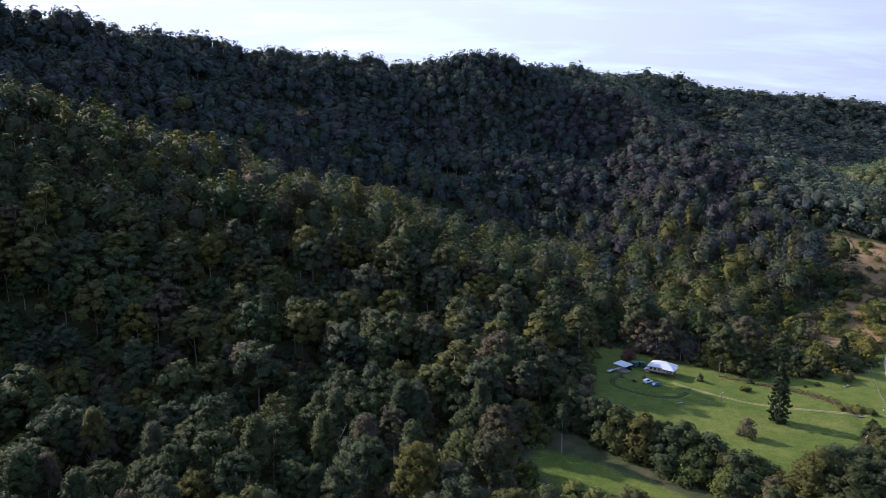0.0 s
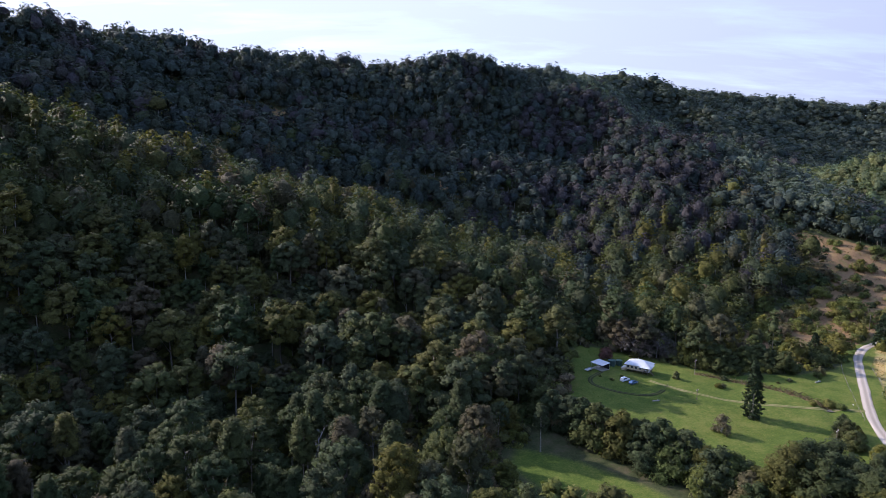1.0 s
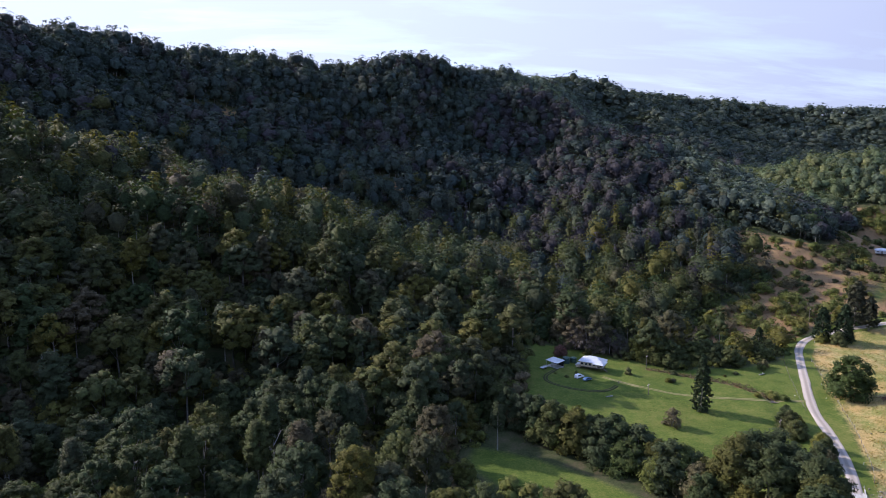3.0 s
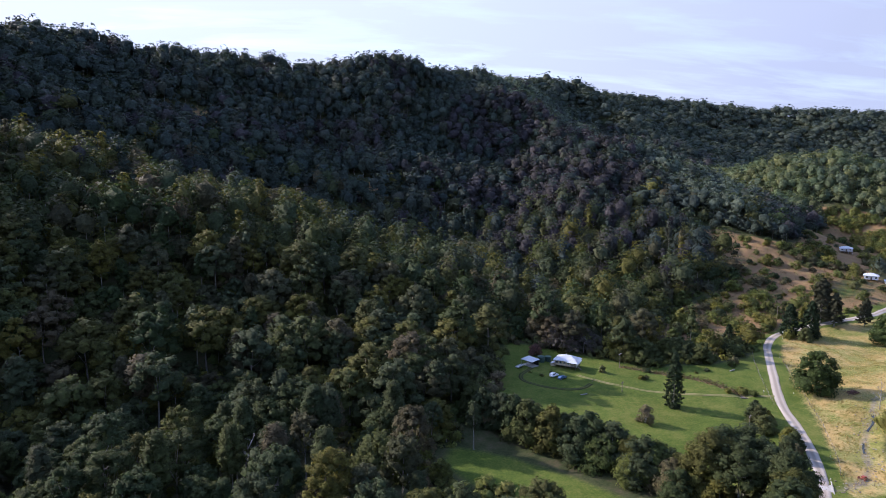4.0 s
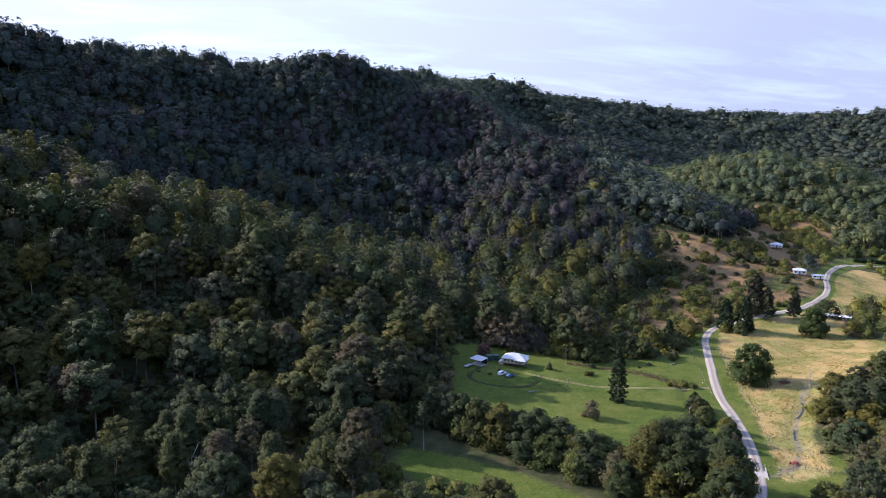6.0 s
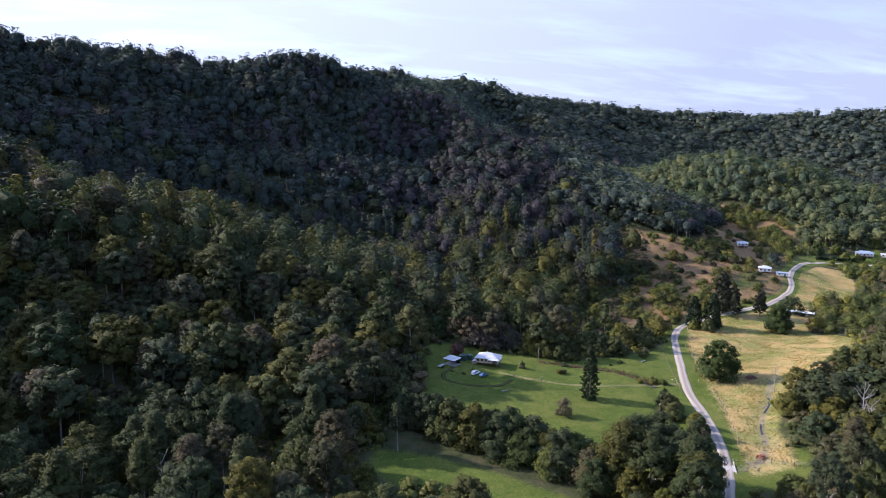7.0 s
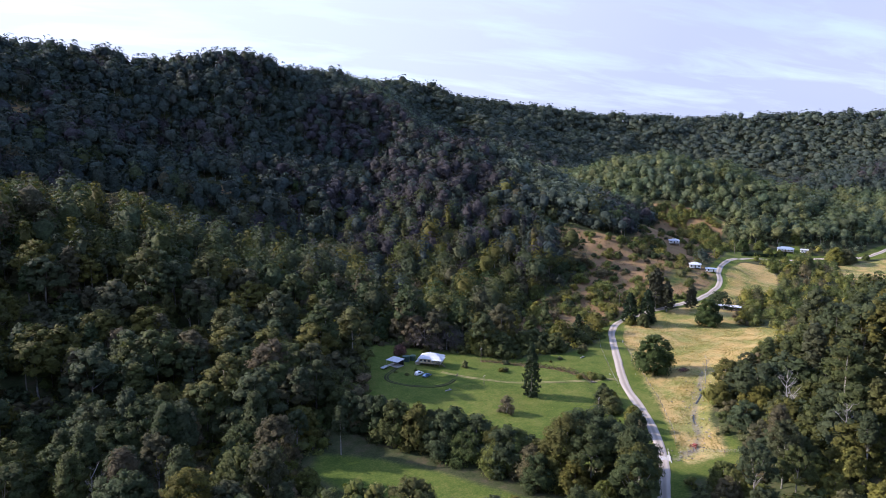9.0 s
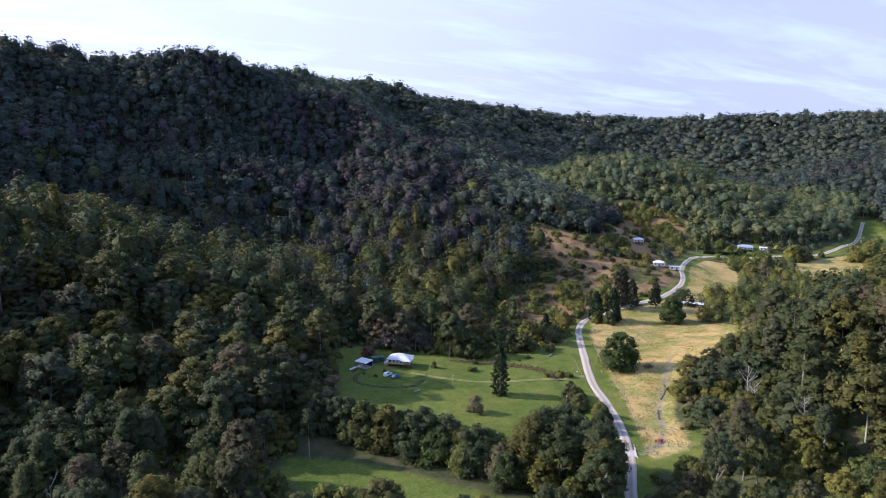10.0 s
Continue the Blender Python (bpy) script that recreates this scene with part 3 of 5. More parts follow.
def slim_shape(rng, detail):
    leaves, size, count, limbs, core = detail
    h, r = rng.uniform(20, 27), rng.uniform(3.2, 4.4)
    c, pr = puffs_column(rng, h, r, rng.uniform(0.4, 0.55), max(5, int(count * 0.7)))
    return crown_mesh(rng, c, pr, int(leaves * 0.6), size, core), trunk_mesh(rng, h, c, rng.uniform(0.2, 0.3), 6 if limbs > 3 else 3, limbs)


def round_shape(rng, detail):
    """A dense broadleaf with foliage almost to the ground."""
    leaves, size, count, limbs, core = detail
    h, r = rng.uniform(9, 15), rng.uniform(4.2, 6.2)
    c, pr = puffs_dome(rng, h, r, rng.uniform(0.25, 0.38), count, 0.7)
    c2, pr2 = puffs_dome(rng, h * 0.6, r * 1.02, 0.3, max(2, count // 3), 0.72)
    return crown_mesh(rng, np.concatenate([c, c2]), np.concatenate([pr, pr2]), leaves, size, core), trunk_mesh(rng, h, c, rng.uniform(0.2, 0.32), 6 if limbs > 3 else 3, limbs)


NEAR = (2400, 0.53, 56, 7, 0.8)
MID = (900, 0.74, 30, 2, 0.84)
HALF = (340, 1.25, 13, 0, 1.0)
FAR = (140, 1.8, 7, 0, 1.0)
LAST = (56, 2.4, 6, 0, 1.0)


def shapes(maker, detail, count, seed):
    rng = np.random.RandomState(seed)
    return [maker(rng, detail) for _ in range(count)]


def mesh_part(name, vf, material, parent, label=""):
    me = mesh_from(name, vf[0], vf[1], 3)
    if len(vf) == 3:
        add_normals(me, vf[2])
    me.materials.append(material)
    me.polygons.foreach_set("use_smooth", np.ones(len(me.polygons), bool))
    ob = new(name, me)
    ob.parent = parent
    if label:
        tagged(ob, label)
    return ob


def make_tree(name, shape, leaf, label, category, group, bark=None):
    top = tagged(new(name), label, category, group)
    mesh_part("trunk", shape[1], bark or BARK, top)
    mesh_part("crown", shape[0], leaf, top)
    return top


def stand(ob, x, y, turn, scale=1.0, tall=1.0, sink=0.2):
    m = pose(x, y, gh(x, y) - sink, 0, 0, turn)
    ob.matrix_basis = m @ Matrix.Diagonal((scale, scale, scale * tall, 1))
    return ob


def stand_copy(ob, x, y, turn, scale=1.0, tall=1.0, sink=0.2):
    c = copy_thing(ob, Matrix.Identity(4))
    return stand(c, x, y, turn, scale, tall, sink)


def bulk(name, kinds, xs, ys, zs, which, scale, turn, tint, label, materials, broad=1.0):
    """Many trees far off, as one object. kinds: list of (crown, trunk) arrays; the crown's material slot is 0, the trunk's 1."""
    v_all, f_all, m_all, t_all, n_all, off = [], [], [], [], [], 0
    for k, (crown, trunk) in enumerate(kinds):
        sel = np.where(which == k)[0]
        if not len(sel):
            continue
        for slot, (v, f, nv) in enumerate((crown, (*trunk, unit(trunk[0] * [1, 1, 0])))):
            c, s = np.cos(turn[sel])[:, None], np.sin(turn[sel])[:, None]
            sc = scale[sel][:, None]
            wide = sc * (broad if slot == 0 else 1.0)
            px = (v[:, 0] * c - v[:, 1] * s) * wide + xs[sel][:, None]
            py = (v[:, 0] * s + v[:, 1] * c) * wide + ys[sel][:, None]
            pz = v[:, 2] * sc + zs[sel][:, None]
            v_all.append(np.stack([px, py, pz], 2).reshape(-1, 3))
            n_all.append(np.stack([nv[:, 0] * c - nv[:, 1] * s, nv[:, 0] * s + nv[:, 1] * c, np.broadcast_to(nv[:, 2], c.shape[:1] + nv.shape[:1])], 2).reshape(-1, 3))
            f_all.append((f[None] + (np.arange(len(sel)) * len(v))[:, None, None]).reshape(-1, 3) + off)
            m_all.append(np.full(len(sel) * len(f), slot))
            t_all.append(np.repeat(tint[sel], len(v)))
            off += len(sel) * len(v)
    me = mesh_from(name, np.concatenate(v_all), np.concatenate(f_all), 3)
    me.polygons.foreach_set("use_smooth", np.ones(len(me.polygons), bool))
    for mat in materials:
        me.materials.append(mat)
    me.polygons.foreach_set("material_index", np.concatenate(m_all).astype(np.int32))
    add_values(me, "tint", np.concatenate(t_all))
    add_values(me, "many", np.ones(len(me.vertices)))
    add_normals(me, np.concatenate(n_all))
    return tagged(new(name, me), label, "forest", kind="stuff")


# where the forest stands
CLEAR = [FIELD, LAWN, ROADSIDE, TAN, CREEKSIDE, BROWN, BROWN2, PAD2, PAD3, YARD2, SCRUB, CORRIDOR, SADDLE] + GLADES + FAR_PADS + [KNOLL_TRACK, BELT_ZONE]


def scatter(step, rng, lo, hi):
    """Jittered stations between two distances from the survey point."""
    g = np.arange(-hi, hi, step)
    x, y = [q.ravel() for q in np.meshgrid(g, g)]
    x, y = x + rng.uniform(-0.42, 0.42, len(x)) * step, y + rng.uniform(-0.42, 0.42, len(x)) * step
    r = np.hypot(x, y)
    keep = (r >= lo) & (r < hi)
    return x[keep], y[keep], r[keep]


def forest_sites():
    rng = np.random.RandomState(11)
    out = {}
    for name, step, lo, hi in (("near", 9.6, 112, 206), ("mid", 9.0, 206, 322), ("half", 8.6, 322, 560), ("far", 8.3, 560, 1150), ("last", 13.2, 1150, 2250)):
        x, y, r = scatter(step, rng, lo, hi)
        b = np.degrees(np.arctan2(x, y))
        wide = (b > -40) & (b < 63)
        keep = wide | (rng.uniform(0, 1, len(x)) < 0.05)
        x, y, r, wide = x[keep], y[keep], r[keep], wide[keep]
        clear = np.maximum(most(x, y, CLEAR), 5.5 - off_line(x, y, ROAD)) + 2.5
        keep = clear < 0
        x, y, r, wide = x[keep], y[keep], r[keep], wide[keep]
        z = ground_height(x, y)
        seen = np.ones(len(x), bool)
        for s in np.linspace(0.3, 0.97, 36):
            line = EYE[2] + (z + 24 - EYE[2]) * s
            seen &= height(x * s, y * s) - 14 < line
        keep = (seen & wide) | (rng.uniform(0, 1, len(x)) < 0.05)
        edge = most(x, y, CLEAR[:13])
        out[name] = tuple(q[keep] for q in (x, y, z, r, edge))
    return out


SITES = forest_sites()


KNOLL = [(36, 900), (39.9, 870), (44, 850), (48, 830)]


def plant_forest():
    rng = np.random.RandomState(5)
    for name, detail, label in (("mid", MID, "eucalypt forest on the lower hillside, dark green domed crowns"),
                                ("half", HALF, "eucalypt forest on the middle slopes, dull green crowns"),
                                ("far", FAR, "distant eucalypt forest covering the ridges"),
                                ("last", LAST, "far wooded escarpment of dark green forest")):
        x, y, z, r, edge = SITES[name]
        kinds = shapes(gum_shape, detail, 9, 21) + shapes(slim_shape, detail, 3, 22) + shapes(round_shape, detail, 4, 23)
        n = len(x)
        which = rng.randint(0, 16, n)
        if name in ("far", "last"):
            which = np.where((which > 8) & (which < 12), which - 9, which)
        patch = rough(x, y, 90, 6)
        low = ((patch > 0.25) & (rng.uniform(0, 1, n) < 0.6)) | ((edge > -16) & (rng.uniform(0, 1, n) < 0.75))
        floor = (z < 14) & (x > 150)
        low |= floor & (rng.uniform(0, 1, n) < 0.55)
        which[low] = 12 + rng.randint(0, 4, low.sum())
        spread = 0.24 if name in ("mid", "half") else 0.14
        scale = rng.uniform(0.96 - spread, 0.96 + spread, n) * {"mid": 1.0, "half": 0.97, "far": 1.0, "last": 1.1}[name] * np.where(floor & (x > 215), np.where(x > 350, 0.52, 0.66), 1.0)
        tint = np.clip(0.5 + 0.42 * rough(x, y, 160, 8) + rng.normal(0, 0.22, n), 0, 0.99)
        bearing = np.degrees(np.arctan2(x, y))
        # dry purple-brown trees on the spur's face, their dark hue also painting its shade
        purple = (bearing > 11 + 5 * rough(x, y, 120, 5)) & (bearing < 25) & (r > 470) & (r < 800) & (rng.uniform(0, 1, n) < 0.48)
        tint = np.where(purple, rng.uniform(0.78, 0.9, n), tint)
        turn = rng.uniform(0, 6.28, n)
        # trees near the knoll get the leaves with sunlight in their colour
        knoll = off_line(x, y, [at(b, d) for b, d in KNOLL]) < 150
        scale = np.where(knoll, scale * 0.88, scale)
        broad = {"mid": 1.12, "half": 1.05, "far": 1.06, "last": 1.6}[name]
        valley = floor & (x > 240)
        # the farther the tree, the likelier the leaves with painted haze
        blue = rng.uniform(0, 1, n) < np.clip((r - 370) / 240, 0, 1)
        # most trees past the spur's crest take the leaves painted pale as sunlit
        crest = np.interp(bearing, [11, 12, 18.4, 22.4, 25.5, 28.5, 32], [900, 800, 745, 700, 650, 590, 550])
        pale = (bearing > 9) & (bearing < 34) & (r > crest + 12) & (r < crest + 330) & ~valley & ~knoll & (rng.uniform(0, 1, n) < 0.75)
        rest = ~(valley | knoll | pale)
        groups = [(rest & ~blue, label, GUM), (rest & blue, label, HAZEGUM)]
        if name != "last":
            groups += [(valley & ~knoll, "mixed green forest on the valley floor", DENSE), (knoll, "fresh green gum forest over a rounded knoll, leaf colour brightened as if sunlit", SUNGUM),
                       (pale, "grey-green gum forest behind the spur, leaf colour paled to look sunlit", SUNPALEGUM)]
        else:
            groups = [(np.ones(n, bool), label, HAZELASTGUM)]
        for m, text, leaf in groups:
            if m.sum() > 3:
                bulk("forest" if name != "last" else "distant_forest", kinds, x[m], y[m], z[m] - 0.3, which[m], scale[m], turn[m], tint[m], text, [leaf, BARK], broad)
    x, y, z, r, edge = SITES["near"]
    kinds = [make_tree("gum_tree", s, GUM, "tall eucalypt with a pale trunk and domed dark green crown", "tree", "forest gum trees") for s in shapes(gum_shape, NEAR, 7, 31)]
    kinds += [make_tree("slender_gum_tree", s, GUM, "slender eucalypt with a narrow grey-green crown", "tree", "slender forest trees") for s in shapes(slim_shape, NEAR, 3, 32)]
    kinds += [make_tree("broadleaf_tree", s, DENSE, "dense rounded broadleaf tree, deep green, at the forest edge", "tree", "broadleaf trees") for s in shapes(round_shape, NEAR, 4, 33)]
    kinds += [make_tree("broadleaf_tree", s, YELLOWBUSH, "bright yellow-green broadleaf tree among darker forest", "tree", "broadleaf trees") for s in shapes(round_shape, NEAR, 1, 34)]
    used = set()
    open_view = np.maximum(inside(x * 1.1, y * 1.1, LAWN), inside(x * 1.18, y * 1.18, LAWN))
    for i in range(len(x)):
        if open_view[i] > -1:
            continue
        east = x[i] > 0.8 * y[i]
        k = rng.randint(0, 10) if rng.uniform() < (0.3 if edge[i] > -14 or east else 0.74) else rng.randint(10, 15)
        sc, tall, turn = rng.uniform(0.75, 1.15) * (0.74 if east and k < 10 else 0.9 if east else 0.68 if edge[i] > -9 and k < 10 else 1.0), rng.uniform(0.9, 1.08), rng.uniform(0, 360)
        if k in used:
            stand_copy(kinds[k], x[i], y[i], turn, sc, tall)
        else:
            stand(kinds[k], x[i], y[i], turn, sc, tall)
            used.add(k)


plant_forest()


def plant_undergrowth():
    """Low bushes that close the forest edge and fill the gaps under the near trees."""
    rng = np.random.RandomState(19)
    kinds = []
    for _ in range(8):
        h, r = rng.uniform(2.5, 5.0), rng.uniform(2.0, 3.4)
        c, pr = puffs_dome(rng, h, r, 0.1, 5, 0.7)
        kinds.append((crown_mesh(rng, c, pr, 110, 0.75, 0.95), tube([(0, 0, -0.5), (0, 0, h * 0.5)], [0.1, 0.05], 3)))
    x, y, r = scatter(5.6, rng, 118, 480)
    b = np.degrees(np.arctan2(x, y))
    edge = most(x, y, CLEAR)
    east = (x > 0.8 * y) & (r < 340) & (edge < -0.5)
    keep = (b > -38) & (b < 61) & (((edge < -0.5) & (edge > -11)) | east | ((edge < 0) & (rng.uniform(0, 1, len(x)) < 0.55) & (r < 360))) & (off_line(x, y, ROAD) > 5) & (rng.uniform(0, 1, len(x)) < 0.7)
    x, y = x[keep], y[keep]
    n = len(x)
    bulk("undergrowth", kinds, x, y, ground_height(x, y) - 0.2, rng.randint(0, 8, n), rng.uniform(0.6, 1.3, n) * np.where((np.hypot(x, y) > 200) & (x < 0.4 * y), 1.6, 1.0), rng.uniform(0, 6.28, n), rng.uniform(0, 0.99, n), "mixed green undergrowth along the forest edge", [DENSE, BARK])


plant_undergrowth()

# ---- things: helpers ----
def part(name, bm, material, parent, label=""):
    """Links a bmesh as one mesh object under a thing or a part."""
    me = bpy.data.meshes.new(name)
    bm.to_mesh(me)
    bm.free()
    me.materials.append(material)
    ob = new(name, me)
    ob.parent = parent
    if label:
        tagged(ob, label)
    return ob


def box(bm, x0, x1, y0, y1, z0, z1, bevel=0.0):
    made = bmesh.ops.create_cube(bm, size=1.0, matrix=Matrix.LocRotScale(((x0 + x1) / 2, (y0 + y1) / 2, (z0 + z1) / 2), None, (x1 - x0, y1 - y0, z1 - z0)))
    if bevel:
        edges = {e for v in made["verts"] for e in v.link_edges}
        bmesh.ops.bevel(bm, geom=list(edges), offset=bevel, segments=1, affect="EDGES")
    return bm


def boxes(*sizes, bevel=0.0):
    bm = bmesh.new()
    for s in sizes:
        box(bm, *s, bevel=bevel)
    return bm


def post(bm, x, y, z0, z1, r, r2=None, sides=8):
    bmesh.ops.create_cone(bm, cap_ends=True, segments=sides, radius1=r, radius2=r2 or r, depth=z1 - z0, matrix=Matrix.Translation((x, y, (z0 + z1) / 2)))
    return bm


def rod(bm, a, b, r, sides=6):
    a, b = Vector(a), Vector(b)
    d = b - a
    m = Matrix.Translation((a + b) / 2) @ d.to_track_quat("Z", "Y").to_matrix().to_4x4()
    bmesh.ops.create_cone(bm, cap_ends=True, segments=sides, radius1=r, radius2=r, depth=d.length, matrix=m)
    return bm


def poly_solid(bm, verts, faces):
    vs = [bm.verts.new(v) for v in verts]
    for f in faces:
        bm.faces.new([vs[i] for i in f])
    return bm


def hip_roof(x0, x1, y0, y1, z, rise, eave=0.12):
    """A hipped roof with thickness at the eaves and standing ribs."""
    w = (y1 - y0) / 2
    ym = (y0 + y1) / 2
    bm = bmesh.new()
    v = [(x0, y0, z), (x1, y0, z), (x1, y1, z), (x0, y1, z), (x0 + w, ym, z + rise), (x1 - w, ym, z + rise), (x0, y0, z - eave), (x1, y0, z - eave), (x1, y1, z - eave), (x0, y1, z - eave)]
    poly_solid(bm, v, [(0, 1, 5, 4), (1, 2, 5), (2, 3, 4, 5), (3, 0, 4), (1, 0, 6, 7), (2, 1, 7, 8), (3, 2, 8, 9), (0, 3, 9, 6), (6, 9, 8, 7)])
    x = x0 + 0.6
    while x < x1:
        t = min(1.0, (x - x0) / w, (x1 - x) / w)
        for s, ye in ((1, y0), (-1, y1)):
            rod(bm, (x, ye, z + 0.02), (x, ye + s * w * t, z + rise * t + 0.02), 0.025, 4)
        x += 0.76
    y = y0 + 0.6
    while y < y1:
        t = min(1.0, (y - y0) / w, (y1 - y) / w)
        for s, xe in ((1, x0), (-1, x1)):
            rod(bm, (xe, y, z + 0.02), (xe + s * w * t, y, z + rise * t + 0.02), 0.025, 4)
        y += 0.76
    rod(bm, (x0 + w, ym, z + rise), (x1 - w, ym, z + rise), 0.09, 6)
    return bm


def gable_roof(x0, x1, y0, y1, z, rise, thick=0.14):
    ym = (y0 + y1) / 2
    bm = bmesh.new()
    v = [(x0, y0, z), (x0, ym, z + rise), (x0, y1, z), (x0, y1, z - thick), (x0, ym, z + rise - thick), (x0, y0, z - thick)]
    v += [(x1, b, c) for _, b, c in v]
    poly_solid(bm, v, [(0, 6, 7, 1), (1, 7, 8, 2), (2, 8, 9, 3), (3, 9, 10, 4), (4, 10, 11, 5), (5, 11, 6, 0), (0, 1, 4, 5), (1, 2, 3, 4), (7, 6, 11, 10), (8, 7, 10, 9)])
    x = x0 + 0.4
    while x < x1:
        rod(bm, (x, y0, z + 0.02), (x, ym, z + rise + 0.02), 0.025, 4)
        rod(bm, (x, ym, z + rise + 0.02), (x, y1, z + 0.02), 0.025, 4)
        x += 0.76
    return bm


def window_on(parent, x, y, z, w, h, face="y", out=1):
    """A sash window on a wall: frame, sill and two panes. face: the axis that it looks along."""
    def place(a, b, c0, c1, d):
        return (a, b, min(d), max(d), c0, c1) if face == "y" else (min(d), max(d), a, b, c0, c1)
    u = x if face == "y" else y
    n = y if face == "y" else x
    top = part("window", boxes(place(u - w / 2 - 0.07, u + w / 2 + 0.07, z - 0.07, z, (n, n + out * 0.06)), place(u - w / 2 - 0.07, u + w / 2 + 0.07, z + h, z + h + 0.08, (n, n + out * 0.06)),
                               place(u - w / 2 - 0.07, u - w / 2, z, z + h, (n, n + out * 0.06)), place(u + w / 2, u + w / 2 + 0.07, z, z + h, (n, n + out * 0.06)),
                               place(u - 0.025, u + 0.025, z, z + h, (n, n + out * 0.05))), WHITE, parent)
    part("pane", boxes(place(u - w / 2, u - 0.025, z, z + h, (n, n + out * 0.03))), GLASS, top)
    part("pane", boxes(place(u + 0.025, u + w / 2, z, z + h, (n, n + out * 0.03))), GLASS, top)
    return top


def thing(name, x, y, turn, label, category, group="", sink=0.0, z=None):
    ob = tagged(new(name), label, category, group)
    ob.matrix_basis = pose(x, y, (gh(x, y) if z is None else z) - sink, 0, 0, turn)
    return ob


# ---- the farmhouse and what stands round it ----
def make_farmhouse():
    h = thing("farmhouse", 96.5, 270.5, -36, "cream weatherboard farmhouse on stumps with a pale metal hip roof", "house")
    stumps = [(x, y) for x in (-5.6, -2.8, 0.0, 2.8, 5.6) for y in (-3.7, 0.0, 3.7)]
    for x, y in stumps:
        part("stump", post(bmesh.new(), x, y, -1.6, 1.5, 0.13), TIMBER, h)
    part("floor_frame", boxes((-6.2, 6.2, -4.2, 4.2, 1.42, 1.66)), TIMBER, h)
    boards = bmesh.new()
    for k in range(15):
        z = 1.66 + k * 0.18
        box(boards, -6.1, 3.0, -4.08 - 0.012 * (k % 2), 4.1, z, z + 0.165)
    part("wall", boards, CREAM, h, "cream weatherboard wall")
    wing = bmesh.new()
    for k in range(15):
        z = 1.66 + k * 0.18
        box(wing, 3.0, 5.9, -1.2 - 0.012 * (k % 2), 4.1, z, z + 0.165)
    part("wall", wing, CREAM, h)
    part("verandah_floor", boxes((3.02, 6.2, -4.2, -1.22, 1.67, 1.75)), TIMBER, h)
    rail = boxes((3.1, 6.1, -4.14, -4.06, 2.62, 2.70), (6.06, 6.14, -4.1, -1.3, 2.62, 2.70))
    for k in range(14):
        box(rail, 3.15 + k * 0.22, 3.19 + k * 0.22, -4.12, -4.08, 1.75, 2.62)
        box(rail, 6.08, 6.12, -4.0 + k * 0.2, -3.96 + k * 0.2, 1.75, 2.62)
    part("railing", rail, WHITE, h, "white verandah railing")
    for x, y in ((3.15, -4.1), (6.1, -4.1), (6.1, -1.35)):
        part("verandah_post", boxes((x - 0.06, x + 0.06, y - 0.06, y + 0.06, 1.75, 4.3)), WHITE, h)
    part("roof", hip_roof(-6.9, 6.8, -4.9, 4.9, 4.42, 2.3), WHITEROOF, h, "pale grey-white corrugated metal hip roof")
    part("roof_extension", hip_roof(1.2, 7.6, -6.2, 1.6, 4.22, 1.5), WHITEROOF, h)
    for x in (-4.9, -2.7, -0.5, 1.7):
        window_on(h, x, -4.1, 2.5, 1.1, 1.3, "y", -1)
    for y in (-2.2, 0.2, 2.6):
        window_on(h, -6.1, y, 2.5, 1.0, 1.3, "x", -1)
    window_on(h, 5.9, 1.5, 2.5, 1.2, 1.3, "x", 1)
    door = part("door", boxes((4.0, 4.9, -1.27, -1.21, 1.75, 3.8)), TIMBER, h, "dark timber front door")
    part("door_handle", boxes((4.78, 4.84, -1.32, -1.27, 2.7, 2.8)), STEEL, door)
    steps = bmesh.new()
    for k in range(8):
        box(steps, 6.3 + k * 0.27, 6.6 + k * 0.27, -2.9, -1.7, 1.5 - k * 0.2, 1.56 - k * 0.2)
    for y in (-2.92, -1.68):
        rod(steps, (6.3, y, 1.5), (8.5, y, -0.1), 0.06, 4)
    part("stairs", steps, TIMBER, h)
    part("chimney_flue", post(bmesh.new(), -1.0, 1.0, 5.9, 7.3, 0.12), STEEL, h)
    lean = boxes((-8.4, -6.2, -3.9, 0.2, 0.0, 1.5))
    part("lean_to_wall", lean, CREAM, h)
    bm = bmesh.new()
    poly_solid(bm, [(-8.8, -4.3, 1.75), (-6.15, -4.3, 2.5), (-6.15, 0.6, 2.5), (-8.8, 0.6, 1.75), (-8.8, -4.3, 1.65), (-6.15, -4.3, 2.4), (-6.15, 0.6, 2.4), (-8.8, 0.6, 1.65)],
               [(0, 1, 2, 3), (7, 6, 5, 4), (0, 4, 5, 1), (1, 5, 6, 2), (2, 6, 7, 3), (3, 7, 4, 0)])
    part("lean_to_roof", bm, WHITEROOF, h)
    h.scale = (0.83, 0.83, 0.83)


def make_water_tank(x, y, r, tall):
    t = thing("water_tank", x, y, 0, "dark green round rainwater tank beside the farmhouse", "water tank", "rainwater tanks")
    bm = bmesh.new()
    for k in range(9):
        post(bm, 0, 0, k * tall / 9, (k + 1) * tall / 9, r * (1.0 if k % 2 else 0.97), sides=20)
    part("tank_body", bm, TANK, t)
    part("tank_lid", post(bmesh.new(), 0, 0, tall, tall + 0.35, r * 1.02, 0.25, 20), TANK, t)


